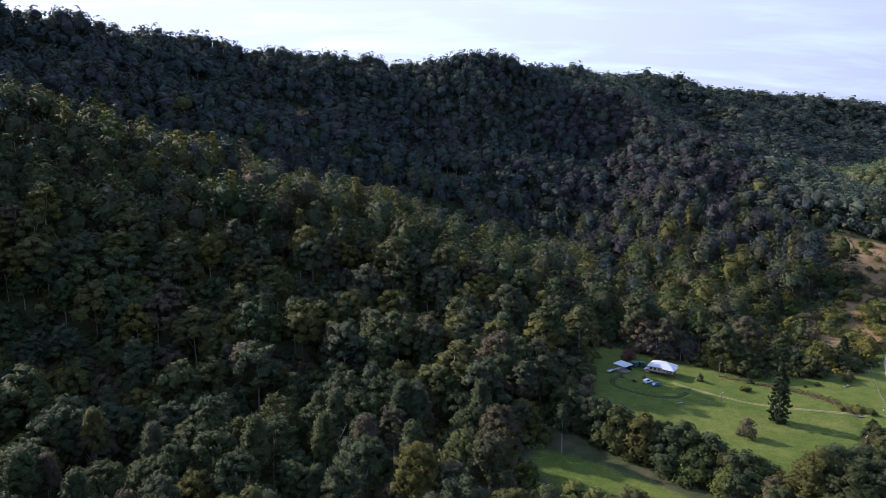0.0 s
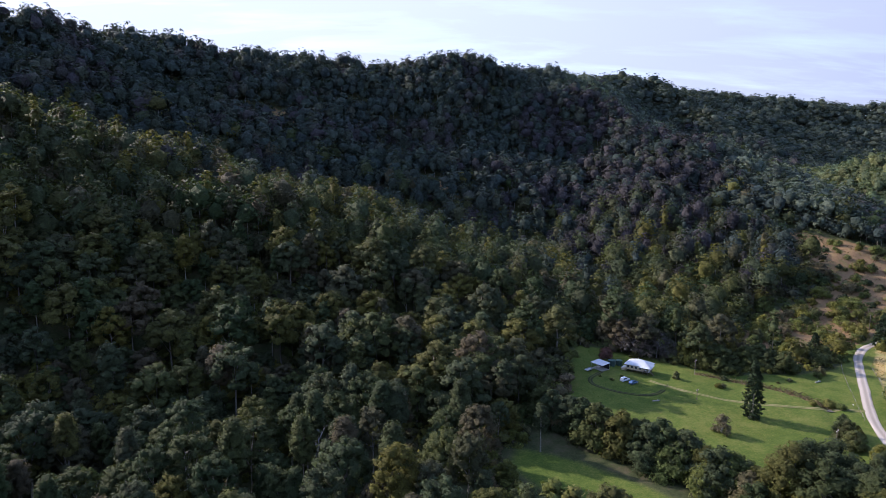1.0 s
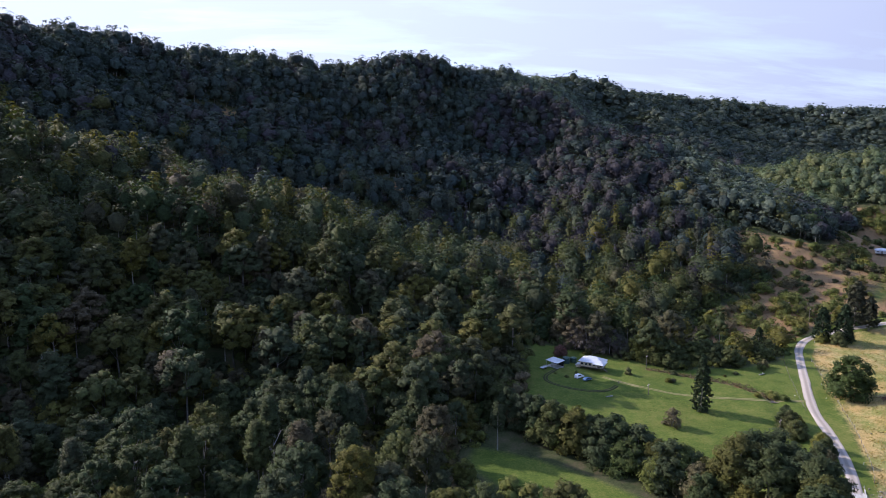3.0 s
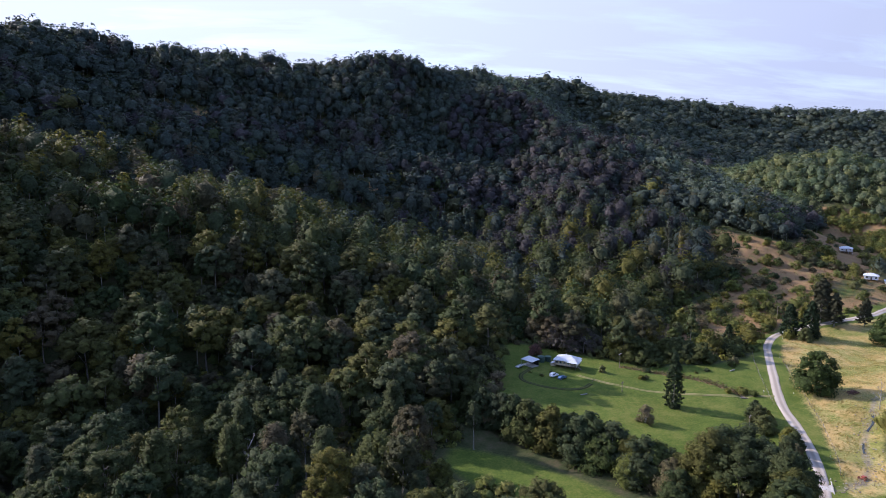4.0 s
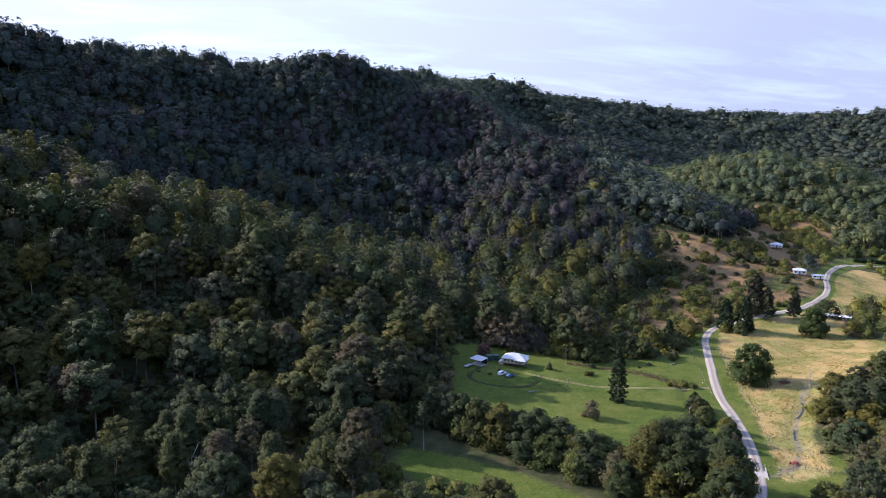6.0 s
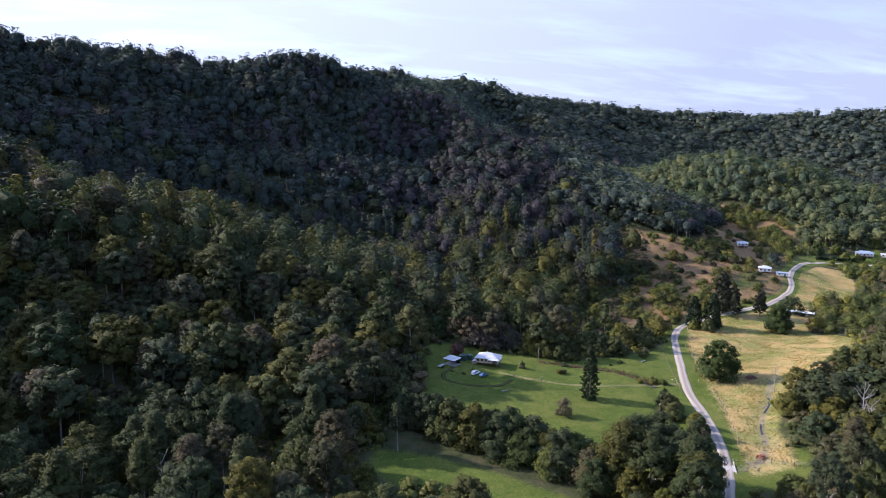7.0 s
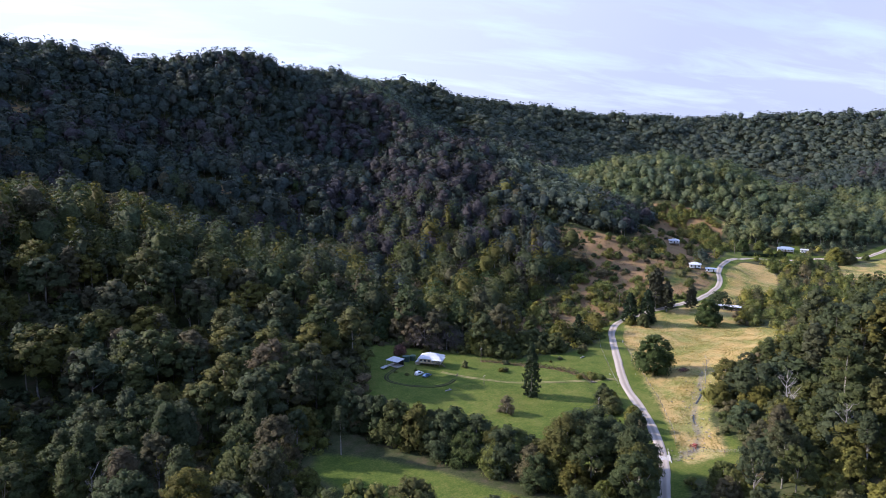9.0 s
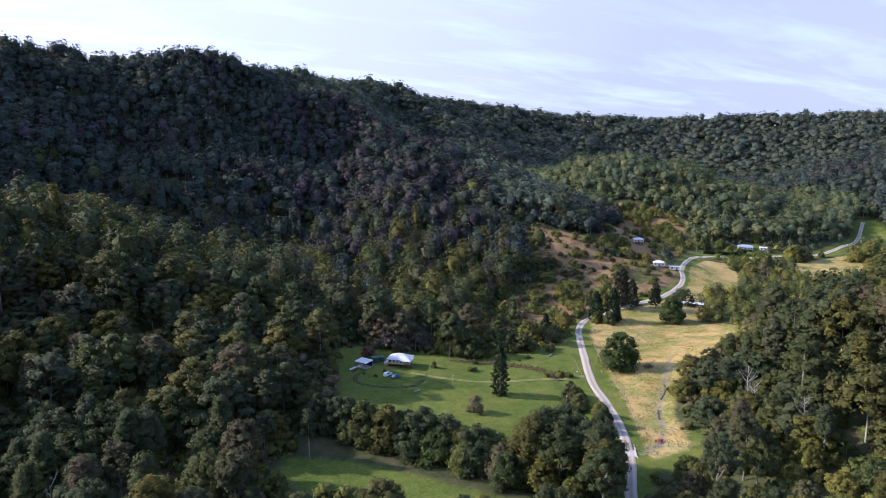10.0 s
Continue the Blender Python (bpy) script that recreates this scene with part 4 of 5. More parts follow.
def make_carport():
    c = thing("carport", 79.3, 271.8, -58, "open carport with a flat white metal roof on steel posts", "carport")
    bm = bmesh.new()
    poly_solid(bm, [(-4.3, -3.3, 3.0), (4.3, -3.3, 3.0), (4.3, 3.3, 3.45), (-4.3, 3.3, 3.45), (-4.3, -3.3, 2.82), (4.3, -3.3, 2.82), (4.3, 3.3, 3.27), (-4.3, 3.3, 3.27)],
               [(0, 1, 2, 3), (7, 6, 5, 4), (0, 4, 5, 1), (1, 5, 6, 2), (2, 6, 7, 3), (3, 7, 4, 0)])
    for k in range(11):
        rod(bm, (-4.1 + k * 0.82, -3.3, 3.01), (-4.1 + k * 0.82, 3.3, 3.46), 0.03, 4)
    part("roof", bm, WHITEROOF, c)
    for x in (-3.9, 0.0, 3.9):
        for y, z in ((-2.9, 2.86), (2.9, 3.26)):
            part("post", boxes((x - 0.05, x + 0.05, y - 0.05, y + 0.05, -0.6, z)), STEEL, c)
    part("slab", boxes((-4.0, 4.0, -3.0, 3.0, -0.6, 0.12)), CONCRETE, c)
    # near-black sheet at the back: the shade under the roof as a colour
    part("back_wall", boxes((-3.9, 3.9, 2.95, 3.02, 0.12, 2.6)), DARK, c)
    c.scale = (0.8, 0.8, 0.9)


def make_trailer(x, y, turn):
    t = thing("flatbed_trailer", x, y, turn, "low steel trailer parked beside the carport", "trailer")
    part("tray", boxes((-2.2, 2.2, -0.9, 0.9, 0.6, 0.72), (-2.2, 2.2, -0.92, -0.86, 0.72, 1.0), (-2.2, 2.2, 0.86, 0.92, 0.72, 1.0)), STEEL, t)
    bm = rod(bmesh.new(), (2.2, -0.5, 0.6), (3.5, 0, 0.5), 0.05)
    part("drawbar", rod(bm, (2.2, 0.5, 0.6), (3.5, 0, 0.5), 0.05), STEEL, t)
    for y2 in (-1.0, 1.0):
        part("wheel", rod(bmesh.new(), (-0.3, y2 - 0.1, 0.33), (-0.3, y2 + 0.1, 0.33), 0.33, 14), RUBBER, t)


def car_body(length, width, heights):
    """A side profile drawn across, narrowed at the glass and rounded."""
    bm = bmesh.new()
    half = width / 2
    rings = []
    for x, z, inset in heights:
        rings.append((x * length, z, half - inset))
    lo = 0.32
    n = len(rings)
    vs = []
    for x, z, w in rings:
        vs.append([bm.verts.new((x, -w, z)), bm.verts.new((x, w, z))])
    base = [[bm.verts.new((x, -half, lo)), bm.verts.new((x, half, lo))] for x in (-length / 2, length / 2)]
    loop_l = [v[0] for v in vs] + [base[1][0], base[0][0]]
    loop_r = [v[1] for v in vs] + [base[1][1], base[0][1]]
    bm.faces.new(loop_l[::-1])
    bm.faces.new(loop_r)
    for i in range(len(loop_l)):
        j = (i + 1) % len(loop_l)
        bm.faces.new([loop_l[i], loop_l[j], loop_r[j], loop_r[i]])
    bmesh.ops.recalc_face_normals(bm, faces=bm.faces)
    bmesh.ops.bevel(bm, geom=list(bm.edges), offset=0.06, segments=2, affect="EDGES", clamp_overlap=True)
    return bm


def make_car(name, x, y, turn, paint, label, van):
    c = thing(name, x, y, turn, label, "car", "cars parked by the house")
    if van:
        outline = [(-0.5, 0.95, 0.03), (-0.47, 1.05, 0.05), (-0.44, 1.68, 0.2), (-0.30, 1.80, 0.2), (0.08, 1.78, 0.2), (0.24, 1.12, 0.06), (0.47, 0.92, 0.05), (0.5, 0.7, 0.03)]
    else:
        outline = [(-0.5, 0.85, 0.03), (-0.46, 0.98, 0.05), (-0.36, 1.38, 0.22), (-0.22, 1.46, 0.22), (0.06, 1.44, 0.22), (0.22, 1.0, 0.06), (0.47, 0.82, 0.05), (0.5, 0.6, 0.03)]
    body = part("body", car_body(4.5, 1.8, outline), paint, c)
    top = 1.62 if van else 1.32
    part("windscreen", poly_solid(bmesh.new(), [(0.5, -0.68, top - 0.05), (0.98, -0.78, 1.12 if van else 1.04), (0.98, 0.78, 1.12 if van else 1.04), (0.5, 0.68, top - 0.05), (0.55, -0.66, top - 0.02), (1.03, -0.76, 1.17 if van else 1.08), (1.03, 0.76, 1.17 if van else 1.08), (0.55, 0.66, top - 0.02)],
                                  [(4, 5, 6, 7), (3, 2, 1, 0), (0, 1, 5, 4), (1, 2, 6, 5), (2, 3, 7, 6), (3, 0, 4, 7)]), GLASS, body)
    for s in (-1, 1):
        part("side_window", boxes((-1.6, -0.5, s * 0.80 - 0.03, s * 0.80 + 0.03, 1.12, top - 0.04)), GLASS, body)
        part("side_window", boxes((-0.4, 0.45, s * 0.80 - 0.03, s * 0.80 + 0.03, 1.12, top - 0.04)), GLASS, body)
        part("headlight", boxes((2.16, 2.24, s * 0.62 - 0.16, s * 0.62 + 0.16, 0.66, 0.8)), GLASS, c)
        part("tail_light", boxes((-2.25, -2.17, s * 0.7 - 0.1, s * 0.7 + 0.1, 0.75, 1.0)), RUST, c)
        for x2 in (-1.4, 1.4):
            w = part("wheel", rod(bmesh.new(), (x2, s * 0.78 - 0.1, 0.33), (x2, s * 0.78 + 0.1, 0.33), 0.33, 16), RUBBER, c)
            part("rim", rod(bmesh.new(), (x2, s * 0.89 - 0.01, 0.33), (x2, s * 0.89 + 0.01, 0.33), 0.2, 12), STEEL, w)


TANK = plain("dark_green_tank", (0.035, 0.07, 0.06), 0.5, 0, 0.15)
make_farmhouse()
make_water_tank(86.0, 277.0, 1.7, 2.6)
make_water_tank(89.8, 278.4, 1.5, 2.3)
make_carport()
make_trailer(73.5, 268.6, 40)
make_car("station_wagon", 85.9, 257.6, 32, CARWHITE, "white station wagon parked on the grass", True)
make_car("sedan", 88.6, 254.6, 32, CARBLUE, "dark blue sedan parked on the grass", False)

# ---- the other houses up the valley ----
def make_cottage(name, x, y, turn, label, wide, deep, wall, roof, storey=2.7, rise=1.5, stumps=0.4, hip=True, porch=0.0):
    c = thing(name, x, y, turn, label, "house")
    w, d = wide / 2, deep / 2
    for px in np.linspace(-w + 0.3, w - 0.3, max(3, int(wide / 2.8))):
        for py in (-d + 0.3, 0, d - 0.3):
            part("stump", post(bmesh.new(), px, py, -2.0, stumps, 0.12, sides=6), TIMBER, c)
    part("wall", boxes((-w, w, -d, d, stumps, stumps + storey)), wall, c)
    maker = hip_roof if hip else gable_roof
    part("roof", maker(-w - 0.6, w + 0.6, -d - 0.6, d + 0.6, stumps + storey + 0.05, rise), roof, c)
    n = max(2, int(wide / 2.4))
    for k in range(n):
        px = -w + (k + 0.5) * wide / n
        if k == n // 2:
            door = part("door", boxes((px - 0.45, px + 0.45, -d - 0.06, -d - 0.004, stumps, stumps + 2.05)), TIMBER, c)
            part("door_handle", boxes((px + 0.3, px + 0.36, -d - 0.1, -d - 0.06, stumps + 0.95, stumps + 1.05)), STEEL, door)
        else:
            window_on(c, px, -d, stumps + 0.9, 1.1, 1.2, "y", -1)
    for py in (-d / 2, d / 2):
        window_on(c, -w, py, stumps + 0.9, 1.1, 1.2, "x", -1)
        window_on(c, w, py, stumps + 0.9, 1.1, 1.2, "x", 1)
    if porch:
        bm = bmesh.new()
        z = stumps + storey - 0.1
        poly_solid(bm, [(-w, -d - porch, z - 0.35), (w, -d - porch, z - 0.35), (w, -d, z), (-w, -d, z), (-w, -d - porch, z - 0.45), (w, -d - porch, z - 0.45), (w, -d, z - 0.1), (-w, -d, z - 0.1)],
                   [(0, 1, 2, 3), (7, 6, 5, 4), (0, 4, 5, 1), (1, 5, 6, 2), (2, 6, 7, 3), (3, 7, 4, 0)])
        part("porch_roof", bm, roof, c)
        part("porch_floor", boxes((-w, w, -d - porch, -d - 0.01, stumps - 0.2, stumps - 0.02)), TIMBER, c)
        for px in np.linspace(-w + 0.1, w - 0.1, 4):
            part("porch_post", boxes((px - 0.05, px + 0.05, -d - porch + 0.05, -d - porch + 0.15, -1.5, z - 0.4)), WHITE, c)


make_cottage("hillside_cottage", 385.5, 448.5, -34, "small white cottage with a pale roof on the brown slope", 8.2, 5.6, WHITE, WHITEROOF, 2.4, 1.3, 1.2, porch=1.6)
make_cottage("roadside_cottage", 348.5, 381.0, -40, "white weatherboard cottage with a pale hip roof by the road", 8.0, 6.0, WHITE, WHITEROOF, 2.6, 1.6, 0.4)
make_cottage("roadside_annexe", 356.0, 372.5, -40, "low annexe with a blue-grey roof beside the white cottage", 7.0, 3.4, WHITE, BLUEGREY, 2.2, 0.8, 0.2, hip=False)
make_cottage("valley_homestead", 512.0, 444.0, -48, "long low homestead with grey roofs and a verandah", 13.5, 6.5, WHITE, BLUEGREY, 2.5, 1.6, 0.3, porch=2.2)
make_cottage("homestead_shed", 524.0, 434.0, -48, "white shed with a pale roof next to the homestead", 6.0, 4.5, WHITE, WHITEROOF, 2.4, 0.9, 0.1, hip=False)
make_cottage("roadside_shed", 302.0, 301.0, -45, "low open-sided shed with a long pale metal roof", 15.0, 4.5, TIMBER, WHITEROOF, 2.4, 0.5, 0.1, hip=False)
make_cottage("forest_cabin", 70.0, 317.0, -12, "small weathered cabin with a pale roof among trees", 5.5, 4.0, TIMBER, WHITEROOF, 2.3, 0.9, 0.2, hip=False)

# ---- single trees and shrubs ----
def pine_shape(rng, h, r, low=0.06, leaves=4200, size=0.55, ragged=0.25):
    """A columnar native pine: whorls of up-curved branches tufted at their ends."""
    pieces, limbs = [], [tube([(0, 0, -1), (0, 0, h * 0.5), (0, 0, h * 0.97)], [h * 0.018, h * 0.012, h * 0.002], 8)]
    tiers = int(h / 0.85)
    per = leaves // (tiers * 7)
    for k in range(tiers):
        t = low + (0.985 - low) * k / (tiers - 1)
        w = r * min(1.0, (1.02 - t) ** 0.62 * 1.25) * (0.75 + 0.25 * min(1, t * 6)) * rng.uniform(1 - ragged, 1 + ragged * 0.5)
        for j in range(7):
            a = j * 0.8976 + k * 0.55 + rng.uniform(-0.25, 0.25)
            reach = w * rng.uniform(0.7, 1.1)
            d = np.array([math.cos(a), math.sin(a), 0.0])
            z = t * h
            tip = d * reach + [0, 0, z + reach * 0.12]
            if k % 2 == 0:
                limbs.append(tube([[0, 0, z], d * reach * 0.6 + [0, 0, z - reach * 0.05], tip], [0.06, 0.045, 0.02], 3))
            s = rng.uniform(0.45, 1.05, per) ** 0.6
            pos = d * (reach * s)[:, None] + [0, 0, z] + rng.normal(0, 0.22, (per, 3)) * [1, 1, 0.7] + np.stack([s * 0, s * 0, s * reach * 0.1], 1)
            pieces.append(as_faces(sprays(rng, pos, unit(d + [0, 0, 0.7]) + np.zeros((per, 3)), size)))
    return joined(pieces), joined(limbs)


def shrub_shape(rng, h, r, leaves, size, count=9, core=0.6):
    c, pr = puffs_dome(rng, h, r, 0.15, count, 0.68)
    c[:, 2] = np.maximum(c[:, 2], pr * 0.5)
    limbs = [tube([(0, 0, -0.3), p * [0.4, 0.4, 0.5], p], [0.07 * h / 3, 0.05 * h / 3, 0.02], 4) for p in c[:5]]
    return crown_mesh(rng, c, pr, leaves, size, core), joined(limbs)


def bare_shape(rng, h, spread, twigs=60):
    """A leafless tree: trunk, forks and twigs."""
    pieces, tips = [tube([(0, 0, -1), (0.1, 0, h * 0.35), (0.0, 0.15, h * 0.7), (0.1, 0.1, h)], [h * 0.017, h * 0.013, h * 0.007, 0.02], 6)], []
    for k in range(11):
        a, t = k * 2.4 + rng.uniform(-0.4, 0.4), rng.uniform(0.3, 0.9)
        o = np.array([0, 0, t * h])
        e = o + np.array([math.cos(a) * spread * (1.1 - t * 0.6), math.sin(a) * spread * (1.1 - t * 0.6), h * rng.uniform(0.12, 0.25)])
        pieces.append(tube([o, (o + e) / 2 + [0, 0, -0.2], e], [h * 0.007, h * 0.005, 0.02], 5))
        tips.append((o, e))
    tw = []
    for k in range(twigs):
        o, e = tips[k % len(tips)]
        p = o + (e - o) * rng.uniform(0.4, 1.0)
        q = p + rng.normal(0, 1, 3) * [0.9, 0.9, 0.5] * h * 0.08 + [0, 0, h * 0.05]
        tw.append(tube([p, q], [0.035, 0.012], 3))
    return joined(tw), joined(pieces)


def lone(name, shape, leaf, x, y, turn, label, category="tree", group="", scale=1.0, tall=1.0, bark=None, sink=0.15):
    return stand(make_tree(name, shape, leaf, label, category, group, bark), x, y, turn, scale, tall, sink)


def rr(seed):
    return np.random.RandomState(seed)


# the tall pine in the green paddock and its companions by the bend of the road
lone("hoop_pine", pine_shape(rr(50), 22.0, 3.9, 0.02, 8500, 0.58), PINELEAF, 122.7, 222.6, 0, "tall columnar hoop pine standing alone in green grass")
PINE_A, PINE_B = pine_shape(rr(51), 20.0, 5.4, 0.05, 5200, 0.8), pine_shape(rr(52), 17.0, 4.6, 0.16, 4200, 0.8, 0.35)
GREYPINE = foliage_material("grey_pine_leaves", [(0.0, (0.06, 0.06, 0.035)), (1.0, (0.05, 0.055, 0.03))], 0.12)
first = lone("bunya_pine", PINE_A, PINELEAF, 236.4, 294.0, 20, "dark conical pine in a clump by the road bend", group="pines at the bend")
for x, y, turn, s, tall in ((228.5, 299.5, 200, 0.98, 0.9), (184.5, 285.0, 90, 0.66, 1.0)):
    stand_copy(first, x, y, turn, s, tall)
first = lone("bunya_pine", PINE_B, GREYPINE, 258.4, 314.5, 70, "tall grey-green open-crowned pine behind the road bend", group="pines at the bend", scale=1.5)
for x, y, turn, s, tall in ((262.5, 309.0, 160, 1.2, 0.9), (279.0, 306.5, 250, 1.0, 0.9)):
    stand_copy(first, x, y, turn, s, tall)
# grey half-bare trees and dark broadleaf trees behind the farmhouse
GREYLEAF = foliage_material("grey_twiggy_leaves", [(0.0, (0.085, 0.078, 0.07)), (1.0, (0.10, 0.088, 0.075))])
first = lone("grey_deciduous_tree", round_shape(rr(70), (1500, 0.42, 26, 9, 0.45)), GREYLEAF, 101.5, 294.0, 0, "grey twiggy half-bare tree behind the farmhouse", group="half-bare trees", bark=GREYWOOD)
for x, y, turn, s in ((106.5, 292.5, 80, 0.9), (111.5, 290.0, 170, 1.0), (97.0, 297.5, 260, 0.8), (116.0, 287.5, 40, 0.75), (108.0, 298.0, 130, 1.1)):
    stand_copy(first, x, y, turn, s)
first = lone("broadleaf_tree", round_shape(rr(71), (3200, 0.55, 28, 7, 0.75)), DENSE, 128.5, 278.0, 0, "large dark green broadleaf tree at the lawn's back edge", group="broadleaf trees", scale=1.25)
for x, y, turn, s in ((135.5, 277.5, 90, 1.1), (124.0, 284.5, 200, 1.15), (151.0, 279.0, 20, 0.9), (159.0, 276.0, 150, 0.85), (231.5, 291.0, 300, 0.72), (226.5, 296.5, 60, 0.6), (241.0, 297.5, 10, 0.6)):
    stand_copy(first, x, y, turn, s)
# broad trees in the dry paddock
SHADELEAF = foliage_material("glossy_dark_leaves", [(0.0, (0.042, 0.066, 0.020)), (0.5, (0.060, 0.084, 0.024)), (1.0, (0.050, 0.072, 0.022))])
lone("shade_tree", round_shape(rr(53), (4200, 0.62, 30, 7, 0.7)), SHADELEAF, 189.0, 228.5, 40, "broad dark green shade tree in the dry paddock", scale=1.5, tall=0.88)
lone("shade_tree", round_shape(rr(54), (4200, 0.7, 30, 7, 0.7)), SHADELEAF, 266.5, 278.5, 10, "rounded deep green tree beside the roadside shed", scale=1.35, tall=1.05)
lone("gum_tree", gum_shape(rr(55), (2600, 0.7, 24, 8, 0.5)), GUM, 279.0, 284.0, 100, "pale open-crowned gum leaning over the roadside shed", scale=0.9)
RUSTLEAF = foliage_material("rusty_leaves", [(0.0, (0.12, 0.10, 0.06)), (1.0, (0.14, 0.115, 0.07))])
# shrubs on the lawn
lone("flowering_shrub", shrub_shape(rr(56), 7.2, 3.3, 1300, 0.5, 14, 0.4), RUSTLEAF, 104.9, 209.3, 0, "rusty half-bare shrub standing alone on green grass", "shrub")
for x, y, turn, s in ((163, 299, 10, 0.8), (171, 311, 100, 0.7), (178, 322, 220, 0.85), (186, 333, 40, 0.75), (197, 338, 310, 0.6), (176, 294.5, 80, 0.55), (206, 322, 150, 0.5), (218, 352, 200, 0.7), (196, 352, 20, 0.9),
                      (526.3, 404, 10, 1.5), (534, 401, 130, 1.35), (541, 404, 250, 1.2), (468.6, 384.3, 70, 1.1), (457, 381.5, 190, 1.2), (449, 377, 310, 1.0), (436, 373, 20, 0.8), (424, 377, 140, 0.7), (564, 403, 90, 0.6), (488, 441, 50, 0.9), (497, 437, 160, 0.7), (533, 452, 280, 1.0), (478, 462, 30, 1.1), (496, 459, 100, 0.9)):
    stand_copy(first, x, y, turn, s)
first = lone("broadleaf_tree", round_shape(rr(74), (1400, 0.8, 24, 5, 0.75)), YELLOWBUSH, 575.0, 378.0, 0, "broad sunlit yellow-green tree beside the far paddock", group="broadleaf trees", scale=1.3, tall=0.85)
for x, y, turn, s in ((590, 377, 80, 1.4), (604, 385, 160, 1.3), (566, 358, 230, 1.1), (612, 374, 20, 1.3), (622, 395, 300, 1.2), (584, 362, 110, 1.2), (600, 358, 10, 1.2)):
    stand_copy(first, x, y, turn, s, 0.85)
lone("maroon_tree", shrub_shape(rr(57), 6.0, 3.6, 1600, 0.45, 12), MAROON, 86.0, 286.0, 0, "small maroon-leaved tree behind the carport", "tree")
lone("garden_tree", shrub_shape(rr(58), 3.8, 1.6, 900, 0.4, 9), DENSE, 109.4, 261.2, 0, "small round green garden tree on the lawn", "tree")
SHRUB = [make_tree("shrub", shrub_shape(rr(60 + k), 2.0 + 0.5 * k, 1.4 + 0.3 * k, 500, 0.38, 7), mat, lab, "shrub", "garden shrubs") for k, (mat, lab) in enumerate(
    ((DENSE, "low green garden shrub on the grass"), (GUM, "grey-green shrub beside the drain"), (DENSE, "round dark green shrub near the fence"), (YELLOWBUSH, "yellow-green bush on open ground")))]
# the bushy gully across the brown slope, and thickets at its foot: kind, size, places
GULLY = [(2, 2.3, [(316.2, 431.1), (319.8, 428.2), (323.0, 424.1), (330.3, 413.6), (342.0, 406.3), (347.2, 396.2)]), (1, 2.2, [(322.6, 417.5), (332.4, 409.1), (336.5, 405.0), (344.0, 400.6), (348.9, 391.7)]),
         (2, 2.9, [(354.7, 433.4), (327.5, 419.0), (339.0, 409.5)]), (1, 1.7, [(365.8, 467.0), (291.8, 408.7), (280.6, 388.3), (268.3, 379.3)]), (2, 2.6, [(262.5, 375.8), (258.1, 393.3), (243.1, 400.4), (238.1, 368.6)]),
         (3, 1.9, [(239.9, 336.5), (229.3, 338.7), (235.2, 341.0)]), (2, 2.0, [(219.9, 342.7), (210.9, 339.7), (188.0, 318.0)]), (1, 1.6, [(286.4, 382.4), (178.0, 305.0), (168.0, 322.0)])]
spots = [(0, 80.5, 258.4, 0.7), (0, 76.5, 262.0, 0.5), (0, 86.2, 262.5, 0.6), (1, 124.0, 252.6, 0.9), (1, 126.4, 253.4, 0.8), (1, 131.0, 263.0, 1.0), (2, 152.0, 233.0, 0.8), (2, 158.5, 232.5, 1.2), (2, 161.0, 229.0, 0.9), (0, 162.6, 232.2, 0.7),
         (1, 147.0, 262.5, 0.8), (1, 151.5, 256.5, 0.5), (1, 157.5, 258.0, 0.7), (0, 141.0, 268.0, 0.9), (2, 172.0, 262.0, 1.0), (2, 176.0, 265.5, 1.3), (1, 100.8, 291.0, 1.2), (2, 135.5, 270.0, 1.1)]
spots += [(k, x, y, s) for k, s, places in GULLY for x, y in places]
placed = set()
for k, x, y, s in spots:
    (stand_copy if k in placed else stand)(SHRUB[k], x, y, (x * 37) % 360, s)
    placed.add(k)
# scattered bushes over the brown slope and the scrubby knoll
rng = np.random.RandomState(77)
count = 0
while count < 330:
    x, y = rng.uniform(158, 505), rng.uniform(285, 595)
    d_b, d_s = inside(np.array([x]), np.array([y]), BROWN)[0], max(inside(np.array([x]), np.array([y]), SCRUB)[0], inside(np.array([x]), np.array([y]), BROWN2)[0], inside(np.array([x]), np.array([y]), SADDLE)[0])
    scrub = inside(np.array([x]), np.array([y]), SCRUB)[0] > 0
    low_left = (y < 362 and x < 252) or inside(np.array([x]), np.array([y]), SADDLE)[0] > 2
    if max(d_b, d_s) < 1 or (not scrub and rng.uniform() < (0.55 if low_left else 0.8)) or off_line(np.array([x]), np.array([y]), ROAD)[0] < 6:
        continue
    if min(math.hypot(x - 385, y - 448), math.hypot(x - 350, y - 378), math.hypot(x - 372, y - 433), math.hypot(x - 362, y - 420)) < 13:
        continue
    k = 3 if rng.uniform() < (0.7 if scrub else 0.25) else rng.choice([1, 2])
    (stand_copy if k in placed else stand)(SHRUB[k], x, y, rng.uniform(0, 360), rng.uniform(0.8, 2.1) * (1.15 if scrub else 1.0))
    placed.add(k)
    count += 1

